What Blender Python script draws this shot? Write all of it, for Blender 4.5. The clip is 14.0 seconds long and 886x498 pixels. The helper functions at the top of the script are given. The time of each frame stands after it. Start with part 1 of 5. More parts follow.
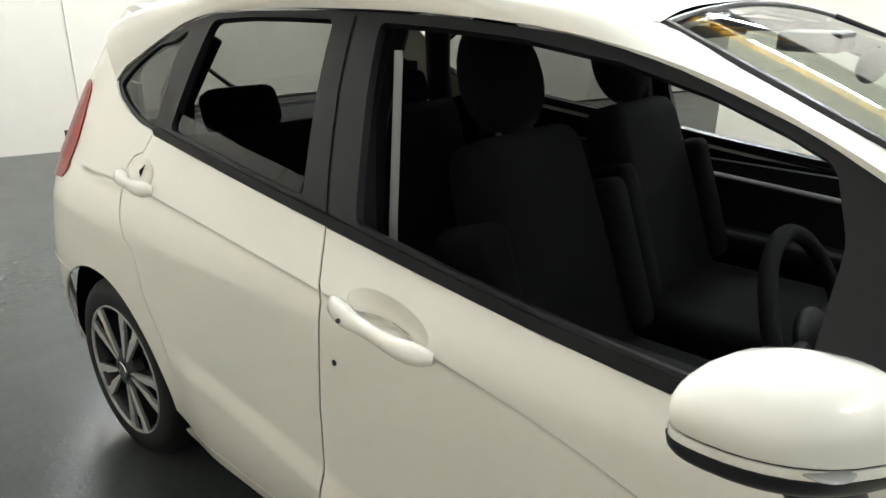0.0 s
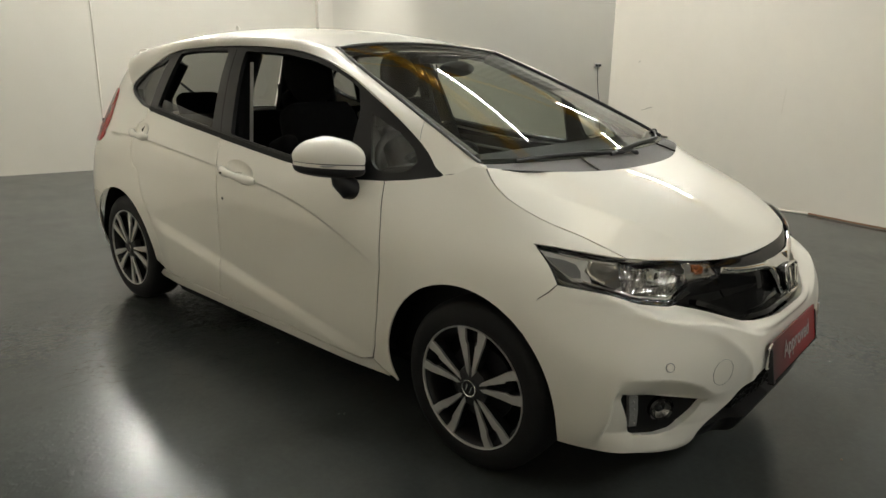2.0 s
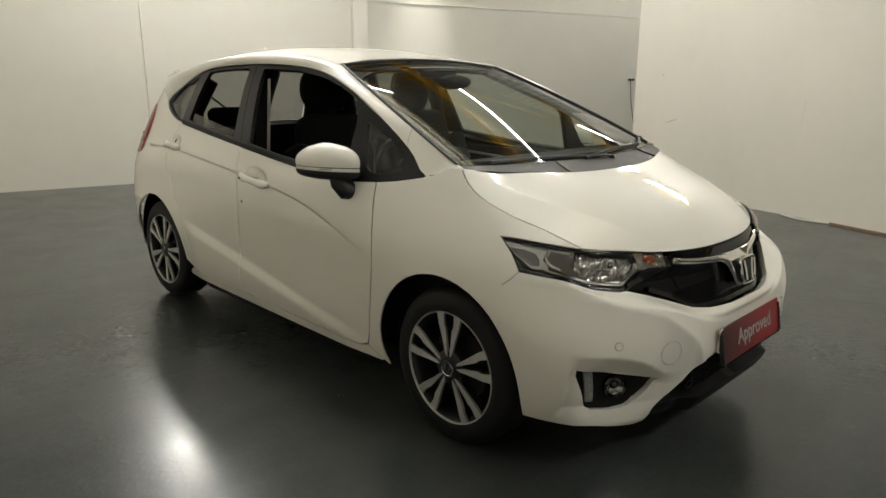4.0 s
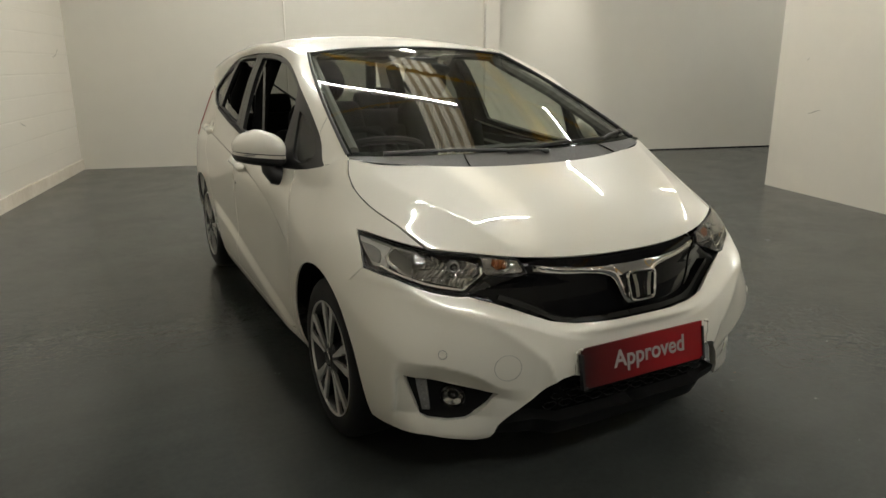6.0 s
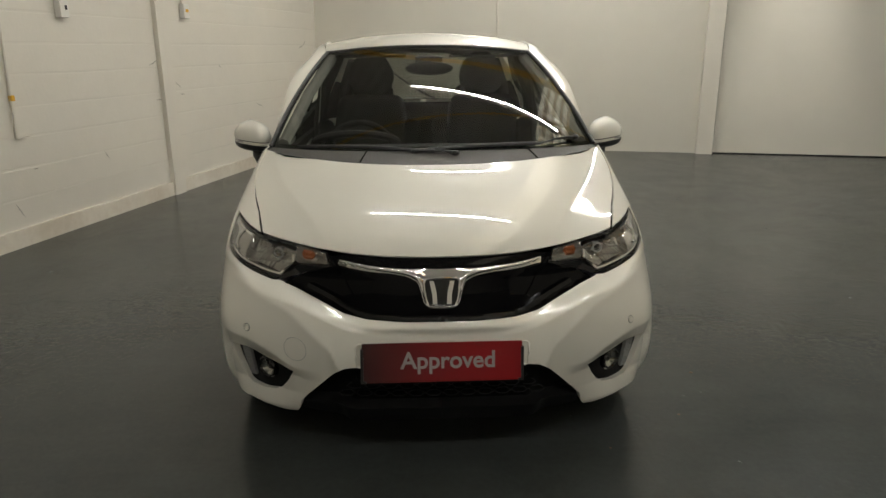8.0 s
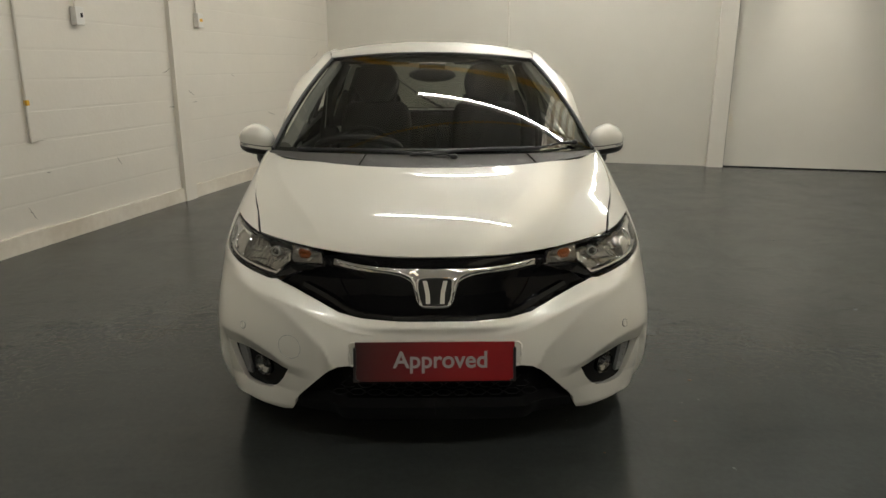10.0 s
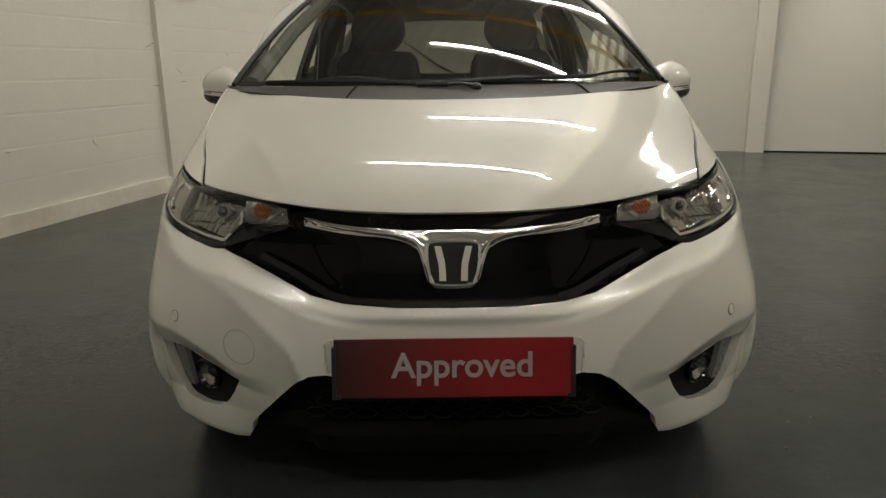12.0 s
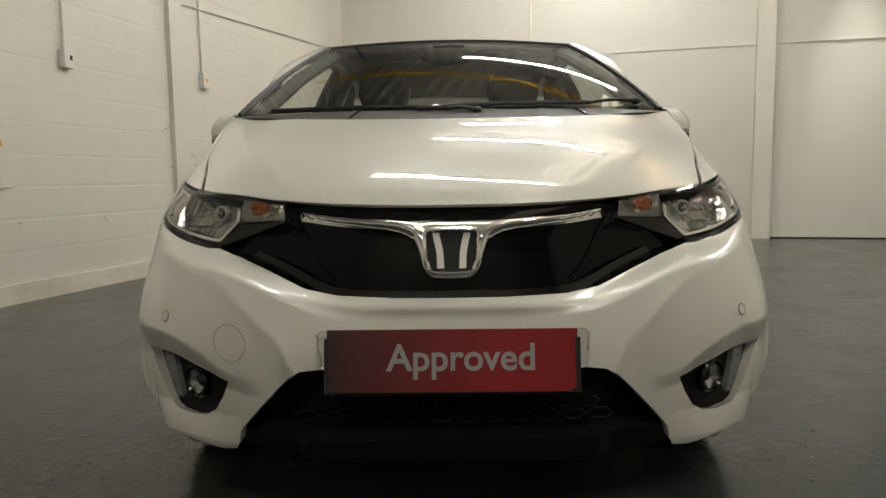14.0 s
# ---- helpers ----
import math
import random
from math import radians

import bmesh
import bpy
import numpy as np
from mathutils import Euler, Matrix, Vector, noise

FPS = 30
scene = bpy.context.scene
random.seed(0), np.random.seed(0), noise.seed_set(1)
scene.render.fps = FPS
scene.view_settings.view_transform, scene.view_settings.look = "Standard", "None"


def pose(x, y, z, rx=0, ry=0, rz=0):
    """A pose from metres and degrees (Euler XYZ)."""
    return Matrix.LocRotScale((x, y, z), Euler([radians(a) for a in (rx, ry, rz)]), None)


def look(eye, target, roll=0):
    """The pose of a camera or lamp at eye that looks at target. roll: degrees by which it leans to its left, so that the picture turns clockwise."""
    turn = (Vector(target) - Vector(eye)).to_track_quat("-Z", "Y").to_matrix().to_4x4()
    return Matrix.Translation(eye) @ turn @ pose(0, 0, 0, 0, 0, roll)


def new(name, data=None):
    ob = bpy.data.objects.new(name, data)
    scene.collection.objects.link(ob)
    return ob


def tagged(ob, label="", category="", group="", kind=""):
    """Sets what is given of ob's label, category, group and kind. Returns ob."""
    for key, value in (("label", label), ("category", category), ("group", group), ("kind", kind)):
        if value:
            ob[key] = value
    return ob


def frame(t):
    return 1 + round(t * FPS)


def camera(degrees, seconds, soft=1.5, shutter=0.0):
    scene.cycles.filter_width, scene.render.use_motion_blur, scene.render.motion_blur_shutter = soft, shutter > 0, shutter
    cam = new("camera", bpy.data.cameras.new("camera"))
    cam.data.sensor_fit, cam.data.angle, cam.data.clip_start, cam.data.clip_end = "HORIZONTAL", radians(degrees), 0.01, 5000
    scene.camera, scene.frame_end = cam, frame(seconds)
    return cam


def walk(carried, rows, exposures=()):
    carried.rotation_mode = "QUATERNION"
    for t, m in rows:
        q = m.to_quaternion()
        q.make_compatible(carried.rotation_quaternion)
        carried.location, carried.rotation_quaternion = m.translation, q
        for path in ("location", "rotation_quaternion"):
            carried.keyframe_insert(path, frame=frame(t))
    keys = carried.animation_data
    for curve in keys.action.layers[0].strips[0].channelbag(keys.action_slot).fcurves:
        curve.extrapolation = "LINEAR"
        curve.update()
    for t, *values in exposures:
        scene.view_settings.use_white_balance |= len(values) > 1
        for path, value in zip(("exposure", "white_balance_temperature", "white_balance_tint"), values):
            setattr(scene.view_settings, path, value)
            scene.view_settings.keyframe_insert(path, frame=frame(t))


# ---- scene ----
cam = camera(65.57, 14.0)
PATH = [
    (0, (-1.608, 0.508, 1.440), (-0.182, 1.730, 0.749), 0.9),
    (0.5, (-1.868, -0.063, 1.394), (-0.418, 1.166, 0.776), 1.6),
    (1, (-2.090, -0.524, 1.381), (-0.649, 0.731, 0.792), 1.9),
    (1.5, (-2.283, -0.978, 1.356), (-0.854, 0.298, 0.781), 1.4),
    (2, (-2.449, -1.324, 1.360), (-1.007, -0.044, 0.832), 0.9),
    (2.5, (-2.509, -1.569, 1.366), (-1.124, -0.211, 0.878), 0.4),
    (2.7, (-2.509, -1.620, 1.363), (-1.137, -0.253, 0.878), 0.3),
    (4.8, (-2.400, -1.735, 1.345), (-1.068, -0.309, 0.869), 0.0),
    (5, (-2.253, -1.822, 1.347), (-0.981, -0.352, 0.878), -0.4),
    (5.5, (-1.956, -2.058, 1.376), (-0.794, -0.510, 0.876), -0.4),
    (6, (-1.529, -2.286, 1.356), (-0.634, -0.575, 0.835), -0.2),
    (6.5, (-1.181, -2.478, 1.364), (-0.426, -0.682, 0.915), 0.3),
    (7, (-0.737, -2.633, 1.378), (-0.253, -0.762, 0.864), 0.1),
    (7.5, (-0.393, -2.752, 1.395), (-0.086, -0.851, 0.854), 0.3),
    (8, (-0.080, -2.793, 1.419), (-0.002, -0.874, 0.860), -0.3),
    (8.2, (-0.049, -2.802, 1.387), (0.012, -0.873, 0.862), 0.3),
    (10.3, (-0.004, -2.823, 1.385), (0.028, -0.893, 0.862), -0.1),
    (10.5, (0.030, -2.806, 1.387), (0.034, -0.879, 0.851), -1.1),
    (11, (-0.011, -2.580, 1.370), (0.031, -0.659, 0.816), -0.1),
    (11.5, (-0.019, -2.291, 1.332), (0.011, -0.380, 0.744), -0.5),
    (12, (-0.021, -2.140, 1.077), (-0.022, -0.205, 0.568), -0.7),
    (12.5, (-0.015, -2.135, 0.864), (-0.020, -0.150, 0.624), -0.4),
    (13, (-0.017, -2.151, 0.836), (-0.051, -0.163, 0.619), -0.5),
    (13.5, (-0.010, -2.150, 0.828), (-0.039, -0.162, 0.611), -0.7),
    (14, (-0.002, -2.152, 0.826), (-0.024, -0.163, 0.619), -0.8),
]
EXPOSURES = [(0, 1.22, 5780, 8), (0.5, .58, 5920, 8), (1.0, .40, 6150, 8), (1.5, .32, 6300, 8), (2.5, .25, 6370, 8), (5.0, .20, 6420, 8), (6.5, -.15, 6500, 8), (7.5, -.22, 6530, 9), (11.0, -.22, 6530, 9), (11.5, -.38, 6550, 9), (12.0, -.39, 6570, 9), (13.0, -.17, 6540, 9), (14.0, -.13, 6520, 9)]
walk(cam, [(t, look(eye, target, roll)) for t, eye, target, roll in PATH], EXPOSURES)

# ---- light ----
# the room stands turned against the car: U runs along the back wall, V towards it
TURN = 0.255
U, V = Vector((math.cos(TURN), -math.sin(TURN), 0)), Vector((math.sin(TURN), math.cos(TURN), 0))
LEFT, BACK, NEAR, NEAR_END = -3.537, 7.438, 4.46, 4.19
RIGHT, FRONT, ROOF = 11.5, -8.5, 5.6
scene.view_settings.exposure = 0.0


def room(u, v, z=0.0):
    return U * u + V * v + Vector((0, 0, z))


world = bpy.data.worlds.new("world")
scene.world = world
world.use_nodes = True
world.node_tree.nodes["Background"].inputs[0].default_value = (0.9, 0.95, 1.0, 1)
world.node_tree.nodes["Background"].inputs[1].default_value = 0.02

# ---- materials ----


def material(name, color, rough=0.5, metal=0.0, coat=0.0, spread=0.0, scale=8.0, bump=0.0, bump_scale=60.0, rough_spread=0.0, spec=0.5, second=None, coat_ior=1.5):
    """A surface with two scales of variation: broad patches, and a fine grain in the relief."""
    m = bpy.data.materials.new(name)
    m.use_nodes = True
    n, l = m.node_tree.nodes, m.node_tree.links
    b = n["Principled BSDF"]
    b.inputs["Base Color"].default_value = (*color, 1)
    b.inputs["Roughness"].default_value = rough
    b.inputs["Metallic"].default_value = metal
    b.inputs["Coat Weight"].default_value = coat
    b.inputs["Coat Roughness"].default_value = 0.03
    b.inputs["Specular IOR Level"].default_value = spec
    b.inputs["Coat IOR"].default_value = coat_ior
    where = n.new("ShaderNodeNewGeometry")
    if spread or rough_spread:
        broad, fine = n.new("ShaderNodeTexNoise"), n.new("ShaderNodeTexNoise")
        broad.inputs["Scale"].default_value, fine.inputs["Scale"].default_value = scale, scale * 9
        broad.inputs["Detail"].default_value = fine.inputs["Detail"].default_value = 5
        l.new(where.outputs["Position"], broad.inputs["Vector"])
        l.new(where.outputs["Position"], fine.inputs["Vector"])
        add = n.new("ShaderNodeMath")
        add.operation = "MULTIPLY_ADD"
        add.inputs[1].default_value = 0.35
        l.new(fine.outputs[0], add.inputs[0])
        l.new(broad.outputs[0], add.inputs[2])
        if spread:
            ramp = n.new("ShaderNodeMapRange")
            ramp.inputs["From Min"].default_value, ramp.inputs["From Max"].default_value = 0.35, 1.0
            l.new(add.outputs[0], ramp.inputs[0])
            mix = n.new("ShaderNodeMix")
            mix.data_type = "RGBA"
            low = second or tuple(c * (1 - spread) for c in color)
            mix.inputs["A"].default_value, mix.inputs["B"].default_value = (*low, 1), (*(min(1, c * (1 + spread * .4)) for c in color), 1)
            l.new(ramp.outputs[0], mix.inputs["Factor"])
            l.new(mix.outputs["Result"], b.inputs["Base Color"])
        if rough_spread:
            ramp = n.new("ShaderNodeMapRange")
            ramp.inputs["From Min"].default_value, ramp.inputs["From Max"].default_value = 0.4, 0.95
            ramp.inputs["To Min"].default_value, ramp.inputs["To Max"].default_value = max(0, rough - rough_spread), rough + rough_spread
            l.new(add.outputs[0], ramp.inputs[0])
            l.new(ramp.outputs[0], b.inputs["Roughness"])
    if bump:
        grain, relief = n.new("ShaderNodeTexNoise"), n.new("ShaderNodeBump")
        grain.inputs["Scale"].default_value, grain.inputs["Detail"].default_value = bump_scale, 4
        relief.inputs["Strength"].default_value, relief.inputs["Distance"].default_value = bump, 0.004
        l.new(where.outputs["Position"], grain.inputs["Vector"])
        l.new(grain.outputs[0], relief.inputs["Height"])
        l.new(relief.outputs[0], b.inputs["Normal"])
    return m


def floor_paint():
    """Worn semi-gloss grey floor paint: cloudy patches, small flecks, and dull scuffed spots in the gloss."""
    m = bpy.data.materials.new("grey_floor_paint")
    m.use_nodes = True
    n, l = m.node_tree.nodes, m.node_tree.links
    b = n["Principled BSDF"]
    b.inputs["Specular IOR Level"].default_value = 0.25
    where = n.new("ShaderNodeNewGeometry")

    def noise(scale, detail, rough=.55, stretch=None):
        t = n.new("ShaderNodeTexNoise")
        t.inputs["Scale"].default_value, t.inputs["Detail"].default_value, t.inputs["Roughness"].default_value = scale, detail, rough
        if stretch:
            mp = n.new("ShaderNodeMapping")
            mp.inputs["Scale"].default_value, mp.inputs["Rotation"].default_value = stretch, (0, 0, .6)
            l.new(where.outputs["Position"], mp.inputs["Vector"])
            l.new(mp.outputs[0], t.inputs["Vector"])
        else:
            l.new(where.outputs["Position"], t.inputs["Vector"])
        return t.outputs[0]

    def ramp(src, lo, hi, a, c):
        r = n.new("ShaderNodeMapRange")
        r.inputs["From Min"].default_value, r.inputs["From Max"].default_value, r.inputs["To Min"].default_value, r.inputs["To Max"].default_value = lo, hi, a, c
        l.new(src, r.inputs[0])
        return r.outputs[0]

    def math_node(op, x, y):
        k = n.new("ShaderNodeMath")
        k.operation = op
        l.new(x, k.inputs[0])
        l.new(y, k.inputs[1])
        return k.outputs[0]

    cloud, patch, fleck, streak = noise(.45, 4), noise(2.6, 6, .62), noise(38, 3), noise(1.3, 5, .6, (1.0, 5.0, 1.0))
    tone = math_node("MULTIPLY", math_node("MULTIPLY", ramp(cloud, .3, .7, .84, 1.16), ramp(patch, .3, .7, .90, 1.10)), math_node("MULTIPLY", ramp(fleck, .35, .7, .95, 1.05), ramp(streak, .35, .7, .94, 1.06)))
    mix = n.new("ShaderNodeMix")
    mix.data_type, mix.blend_type = "RGBA", "MULTIPLY"
    mix.inputs["Factor"].default_value = 1
    mix.inputs["A"].default_value = (0.047, 0.0515, 0.0495, 1)
    l.new(tone, mix.inputs["B"])
    l.new(mix.outputs["Result"], b.inputs["Base Color"])
    gloss = math_node("ADD", ramp(patch, .35, .68, .17, .24), ramp(noise(14, 4, .6), .35, .7, -.02, .05))
    l.new(gloss, b.inputs["Roughness"])
    grain, relief = ramp(noise(30, 4, .6), .50, .74, 0, 1), n.new("ShaderNodeBump")
    relief.inputs["Strength"].default_value, relief.inputs["Distance"].default_value = 0.14, 0.005
    l.new(grain, relief.inputs["Height"])
    l.new(relief.outputs[0], b.inputs["Normal"])
    return m


def glass(name, tint, rough=0.0):
    """A thin pane: clear by its tint, and mirroring more at a glancing angle."""
    m = bpy.data.materials.new(name)
    m.use_nodes = True
    n, l = m.node_tree.nodes, m.node_tree.links
    n.remove(n["Principled BSDF"])
    clear, gloss, mix, fresnel = (n.new("ShaderNode" + k) for k in ("BsdfTransparent", "BsdfGlossy", "MixShader", "LayerWeight"))
    power, scale = n.new("ShaderNodeMath"), n.new("ShaderNodeMath")
    power.operation, scale.operation = "POWER", "MULTIPLY_ADD"
    power.inputs[1].default_value, scale.inputs[1].default_value, scale.inputs[2].default_value = 4.8, 0.75, 0.060
    clear.inputs[0].default_value = (*tint, 1)
    gloss.inputs["Roughness"].default_value = rough
    fresnel.inputs[0].default_value = 0.5
    l.new(fresnel.outputs[1], power.inputs[0])
    l.new(power.outputs[0], scale.inputs[0])
    l.new(scale.outputs[0], mix.inputs[0])
    l.new(clear.outputs[0], mix.inputs[1])
    l.new(gloss.outputs[0], mix.inputs[2])
    l.new(mix.outputs[0], n["Material Output"].inputs[0])
    return m


def glow(name, color, strength):
    m = bpy.data.materials.new(name)
    m.use_nodes = True
    b = m.node_tree.nodes["Principled BSDF"]
    b.inputs["Base Color"].default_value = b.inputs["Emission Color"].default_value = (*color, 1)
    b.inputs["Emission Strength"].default_value = strength
    return m


PAINT = material("white_paint", (0.850, 0.817, 0.726), 0.36, coat=1.0, coat_ior=1.78)
GLOSS_BLACK = material("gloss_black", (0.005, 0.005, 0.0055), 0.10)
GRILLE_BLACK = material("grille_black", (0.0035, 0.0035, 0.004), 0.05, spec=0.17)
BELT_RUBBER = material("belt_rubber", (0.007, 0.007, 0.007), 0.55, spec=0.2, spread=0.2, scale=30)
SATIN_BLACK = material("satin_black", (0.014, 0.014, 0.015), 0.38, spread=0.2, scale=20)
PILLAR_FILM = material("pillar_film", (0.010, 0.010, 0.011), 0.30, spec=0.26, spread=0.15, scale=30)
DARK = material("underside_and_gap_black", (0.005, 0.005, 0.005), 0.8, spec=0.1, spread=0.3, scale=10)
RUBBER = material("tyre_rubber", (0.0065, 0.0065, 0.007), 0.65, spec=0.3, spread=0.35, scale=14, bump=0.3, bump_scale=160)
CHROME = material("chrome", (0.82, 0.81, 0.79), 0.06, metal=1.0)
ALLOY = material("machined_alloy", (0.64, 0.63, 0.60), 0.33, metal=0.62, spread=0.12, scale=40)
ALLOY_DARK = material("dark_alloy", (0.020, 0.020, 0.022), 0.35, metal=0.3, spread=0.2, scale=40)
LAMP_SILVER = material("reflector_silver", (0.45, 0.44, 0.42), 0.07, metal=0.97)
INDICATOR_GREY = material("indicator_lens", (0.34, 0.32, 0.29), 0.12, metal=0.8, spread=0.2, scale=120)
LAMP_DARK = material("lamp_housing", (0.022, 0.022, 0.023), 0.30, metal=0.2)
MARKER_GREY = material("marker_lens", (0.26, 0.26, 0.255), 0.18, metal=0.5, spread=0.15, scale=80)
PALE_LENS = material("pale_marker", (0.50, 0.485, 0.455), 0.22, spread=0.15, scale=60)
COWL = material("cowl_plastic", (0.055, 0.050, 0.045), 0.55, spread=0.2, scale=10, bump=0.25, bump_scale=500)
AMBER = material("amber_lens", (0.30, 0.075, 0.010), 0.16, metal=0.5, spec=0.5, spread=0.4, scale=90)
RED_LENS = material("red_lens", (0.30, 0.003, 0.003), 0.25, spec=0.25, coat=0.0, spread=0.25, scale=30)
SEAT = material("seat_cloth", (0.0052, 0.0052, 0.0055), 0.9, spec=0.1, spread=0.4, scale=40, bump=0.5, bump_scale=700)
TRIM = material("interior_trim", (0.0034, 0.0034, 0.0038), 0.6, spec=0.2, spread=0.3, scale=25, bump=0.2, bump_scale=400)
LINING = material("headlining", (0.15, 0.145, 0.13), 0.9, spread=0.1, scale=15)
GREY_TRIM = material("grey_trim", (0.28, 0.275, 0.26), 0.6, spread=0.1, scale=15)
DRL_GREY = material("day_lamp_grey", (0.28, 0.28, 0.27), 0.3, coat=0.6, spread=0.3, scale=90)
RED_PLATE = material("red_plate", (0.27, 0.004, 0.008), 0.3, coat=0.15)


def fade_across(m, dark, x0, x1):
    """A printed fade to a dark tone across the plate."""
    n, l = m.node_tree.nodes, m.node_tree.links
    at, split, ramp, mix = (n.new("ShaderNode" + k) for k in ("NewGeometry", "SeparateXYZ", "MapRange", "Mix"))
    mix.data_type = "RGBA"
    ramp.inputs["From Min"].default_value, ramp.inputs["From Max"].default_value = x0, x1
    mix.inputs["A"].default_value, mix.inputs["B"].default_value = (*dark, 1), n["Principled BSDF"].inputs["Base Color"].default_value
    l.new(at.outputs["Position"], split.inputs[0])
    l.new(split.outputs[0], ramp.inputs[0])
    l.new(ramp.outputs[0], mix.inputs["Factor"])
    l.new(mix.outputs["Result"], n["Principled BSDF"].inputs["Base Color"])


fade_across(RED_PLATE, (0.022, 0.003, 0.004), -.27, .10)
LETTER = material("letter_grey", (0.36, 0.345, 0.335), 0.4)
LABEL_YELLOW = material("label_yellow", (0.75, 0.42, 0.03), 0.5)
CABLE_RED = material("cable_orange", (0.22, 0.105, 0.045), 0.5)
WALL = material("painted_block", (0.74, 0.70, 0.62), 0.5, spread=0.07, scale=0.8, bump=0.25, bump_scale=30, rough_spread=0.1)
PANEL = material("painted_panel", (0.66, 0.63, 0.555), 0.36, spread=0.06, scale=0.5, rough_spread=0.08)
PLINTH = material("stained_plinth", (0.72, 0.68, 0.60), 0.6, spread=0.4, scale=2.2, second=(0.58, 0.51, 0.41), bump=0.5, bump_scale=24)
MORTAR = material("painted_joint", (0.73, 0.69, 0.61), 0.6, spread=0.1, scale=2)
FLOOR = floor_paint()
CONDUIT = material("painted_conduit", (0.68, 0.64, 0.56), 0.5, spread=0.1, scale=6)
BOX_WHITE = material("white_switch", (0.72, 0.70, 0.65), 0.35)
YELLOW = material("yellow_steel", (0.55, 0.30, 0.02), 0.5, spread=0.25, scale=5)
SHEET = material("roof_sheet", (0.29, 0.28, 0.25), 0.45, spread=0.2, scale=2)
SKYLIGHT = glow("rooflight_rib", (0.70, 0.57, 0.36), 0.62)
TUBE = glow("fluorescent_tube", (1.0, 0.985, 0.93), 148.0)
DAYLIGHT = glow("daylit_rooflight", (1.0, 0.93, 0.76), 1.5)
WINDSCREEN = glass("windscreen_glass", (0.72, 0.76, 0.70))
CLEAR = glass("clear_lens", (0.93, 0.93, 0.92))
PRIVACY = glass("tinted_glass", (0.27, 0.275, 0.26))
SIDE_GLASS = glass("side_glass", (0.78, 0.80, 0.77))

# ---- building helpers ----


def mesh_object(name, verts, faces, mat, parent=None, normals=None, smooth=True):
    me = bpy.data.meshes.new(name)
    me.from_pydata([tuple(map(float, v)) for v in verts], [], faces)
    me.materials.append(mat)
    me.polygons.foreach_set("use_smooth", [smooth] * len(me.polygons))
    if normals is not None:
        me.normals_split_custom_set_from_vertices([tuple(map(float, v)) for v in normals])
    ob = new(name, me)
    if parent:
        ob.parent = parent
    return ob


def part(name, bm, mat, parent=None, label="", smooth=False, bevel=0.0):
    """Links a bmesh as one mesh object under a thing or a part."""
    if bevel:
        bmesh.ops.bevel(bm, geom=[e for e in bm.edges if e.is_manifold and e.calc_face_angle(0) > 0.5], offset=bevel, segments=2, profile=0.6, affect="EDGES", clamp_overlap=True)
    me = bpy.data.meshes.new(name)
    bmesh.ops.recalc_face_normals(bm, faces=bm.faces)
    bm.to_mesh(me)
    bm.free()
    me.materials.append(mat)
    if smooth:
        me.polygons.foreach_set("use_smooth", [True] * len(me.polygons))
        me.set_sharp_from_angle(angle=radians(38))
    ob = new(name, me)
    if parent:
        ob.parent = parent
    if label:
        ob["label"] = label
    return ob


def thing(name, label, category, m=Matrix(), group="", kind=""):
    ob = new(name)
    ob.matrix_basis = m
    return tagged(ob, label, category, group, kind)


def box(x0, y0, z0, x1, y1, z1, bm=None, m=None):
    bm = bm or bmesh.new()
    c = Matrix.LocRotScale(((x0 + x1) / 2, (y0 + y1) / 2, (z0 + z1) / 2), None, (abs(x1 - x0), abs(y1 - y0), abs(z1 - z0)))
    bmesh.ops.create_cube(bm, size=1, matrix=(m @ c) if m else c)
    return bm


def rod(a, b, r, bm=None, n=12, r2=None):
    bm = bm or bmesh.new()
    a, b = Vector(a), Vector(b)
    turn = (b - a).to_track_quat("Z", "Y").to_matrix().to_4x4()
    bmesh.ops.create_cone(bm, cap_ends=True, segments=n, radius1=r, radius2=r if r2 is None else r2, depth=(b - a).length,
                          matrix=Matrix.Translation((a + b) / 2) @ turn)
    return bm


def spline(pts, n=8):
    """A smooth open curve through a few points."""
    p = np.array(pts, float)
    e = np.vstack([2 * p[0] - p[1], p, 2 * p[-1] - p[-2]])
    out = []
    for i in range(1, len(e) - 2):
        for t in np.linspace(0, 1, n, endpoint=False):
            a, b, c, d = e[i - 1], e[i], e[i + 1], e[i + 2]
            out.append(.5 * (2 * b + (c - a) * t + (2 * a - 5 * b + 4 * c - d) * t * t + (3 * b - a - 3 * c + d) * t ** 3))
    return np.array(out + [p[-1]])


def sweep(pts, r, n=8, bm=None, flat=1.0):
    """A round bar along a curve."""
    bm = bm or bmesh.new()
    p = [Vector(q) for q in pts]
    rings = []
    for i, q in enumerate(p):
        d = (p[min(i + 1, len(p) - 1)] - p[max(i - 1, 0)]).normalized()
        side = d.cross(Vector((0, 0, 1)))
        side = side.normalized() if side.length > 1e-4 else Vector((1, 0, 0))
        up = side.cross(d)
        rr = r[i] if hasattr(r, "__len__") else r
        rings.append([bm.verts.new(q + (side * math.cos(a) + up * flat * math.sin(a)) * rr) for a in np.linspace(0, 2 * np.pi, n, endpoint=False)])
    for a, b in zip(rings, rings[1:]):
        for i in range(n):
            bm.faces.new((a[i], a[(i + 1) % n], b[(i + 1) % n], b[i]))
    bm.faces.new(rings[0][::-1])
    bm.faces.new(rings[-1])
    return bm


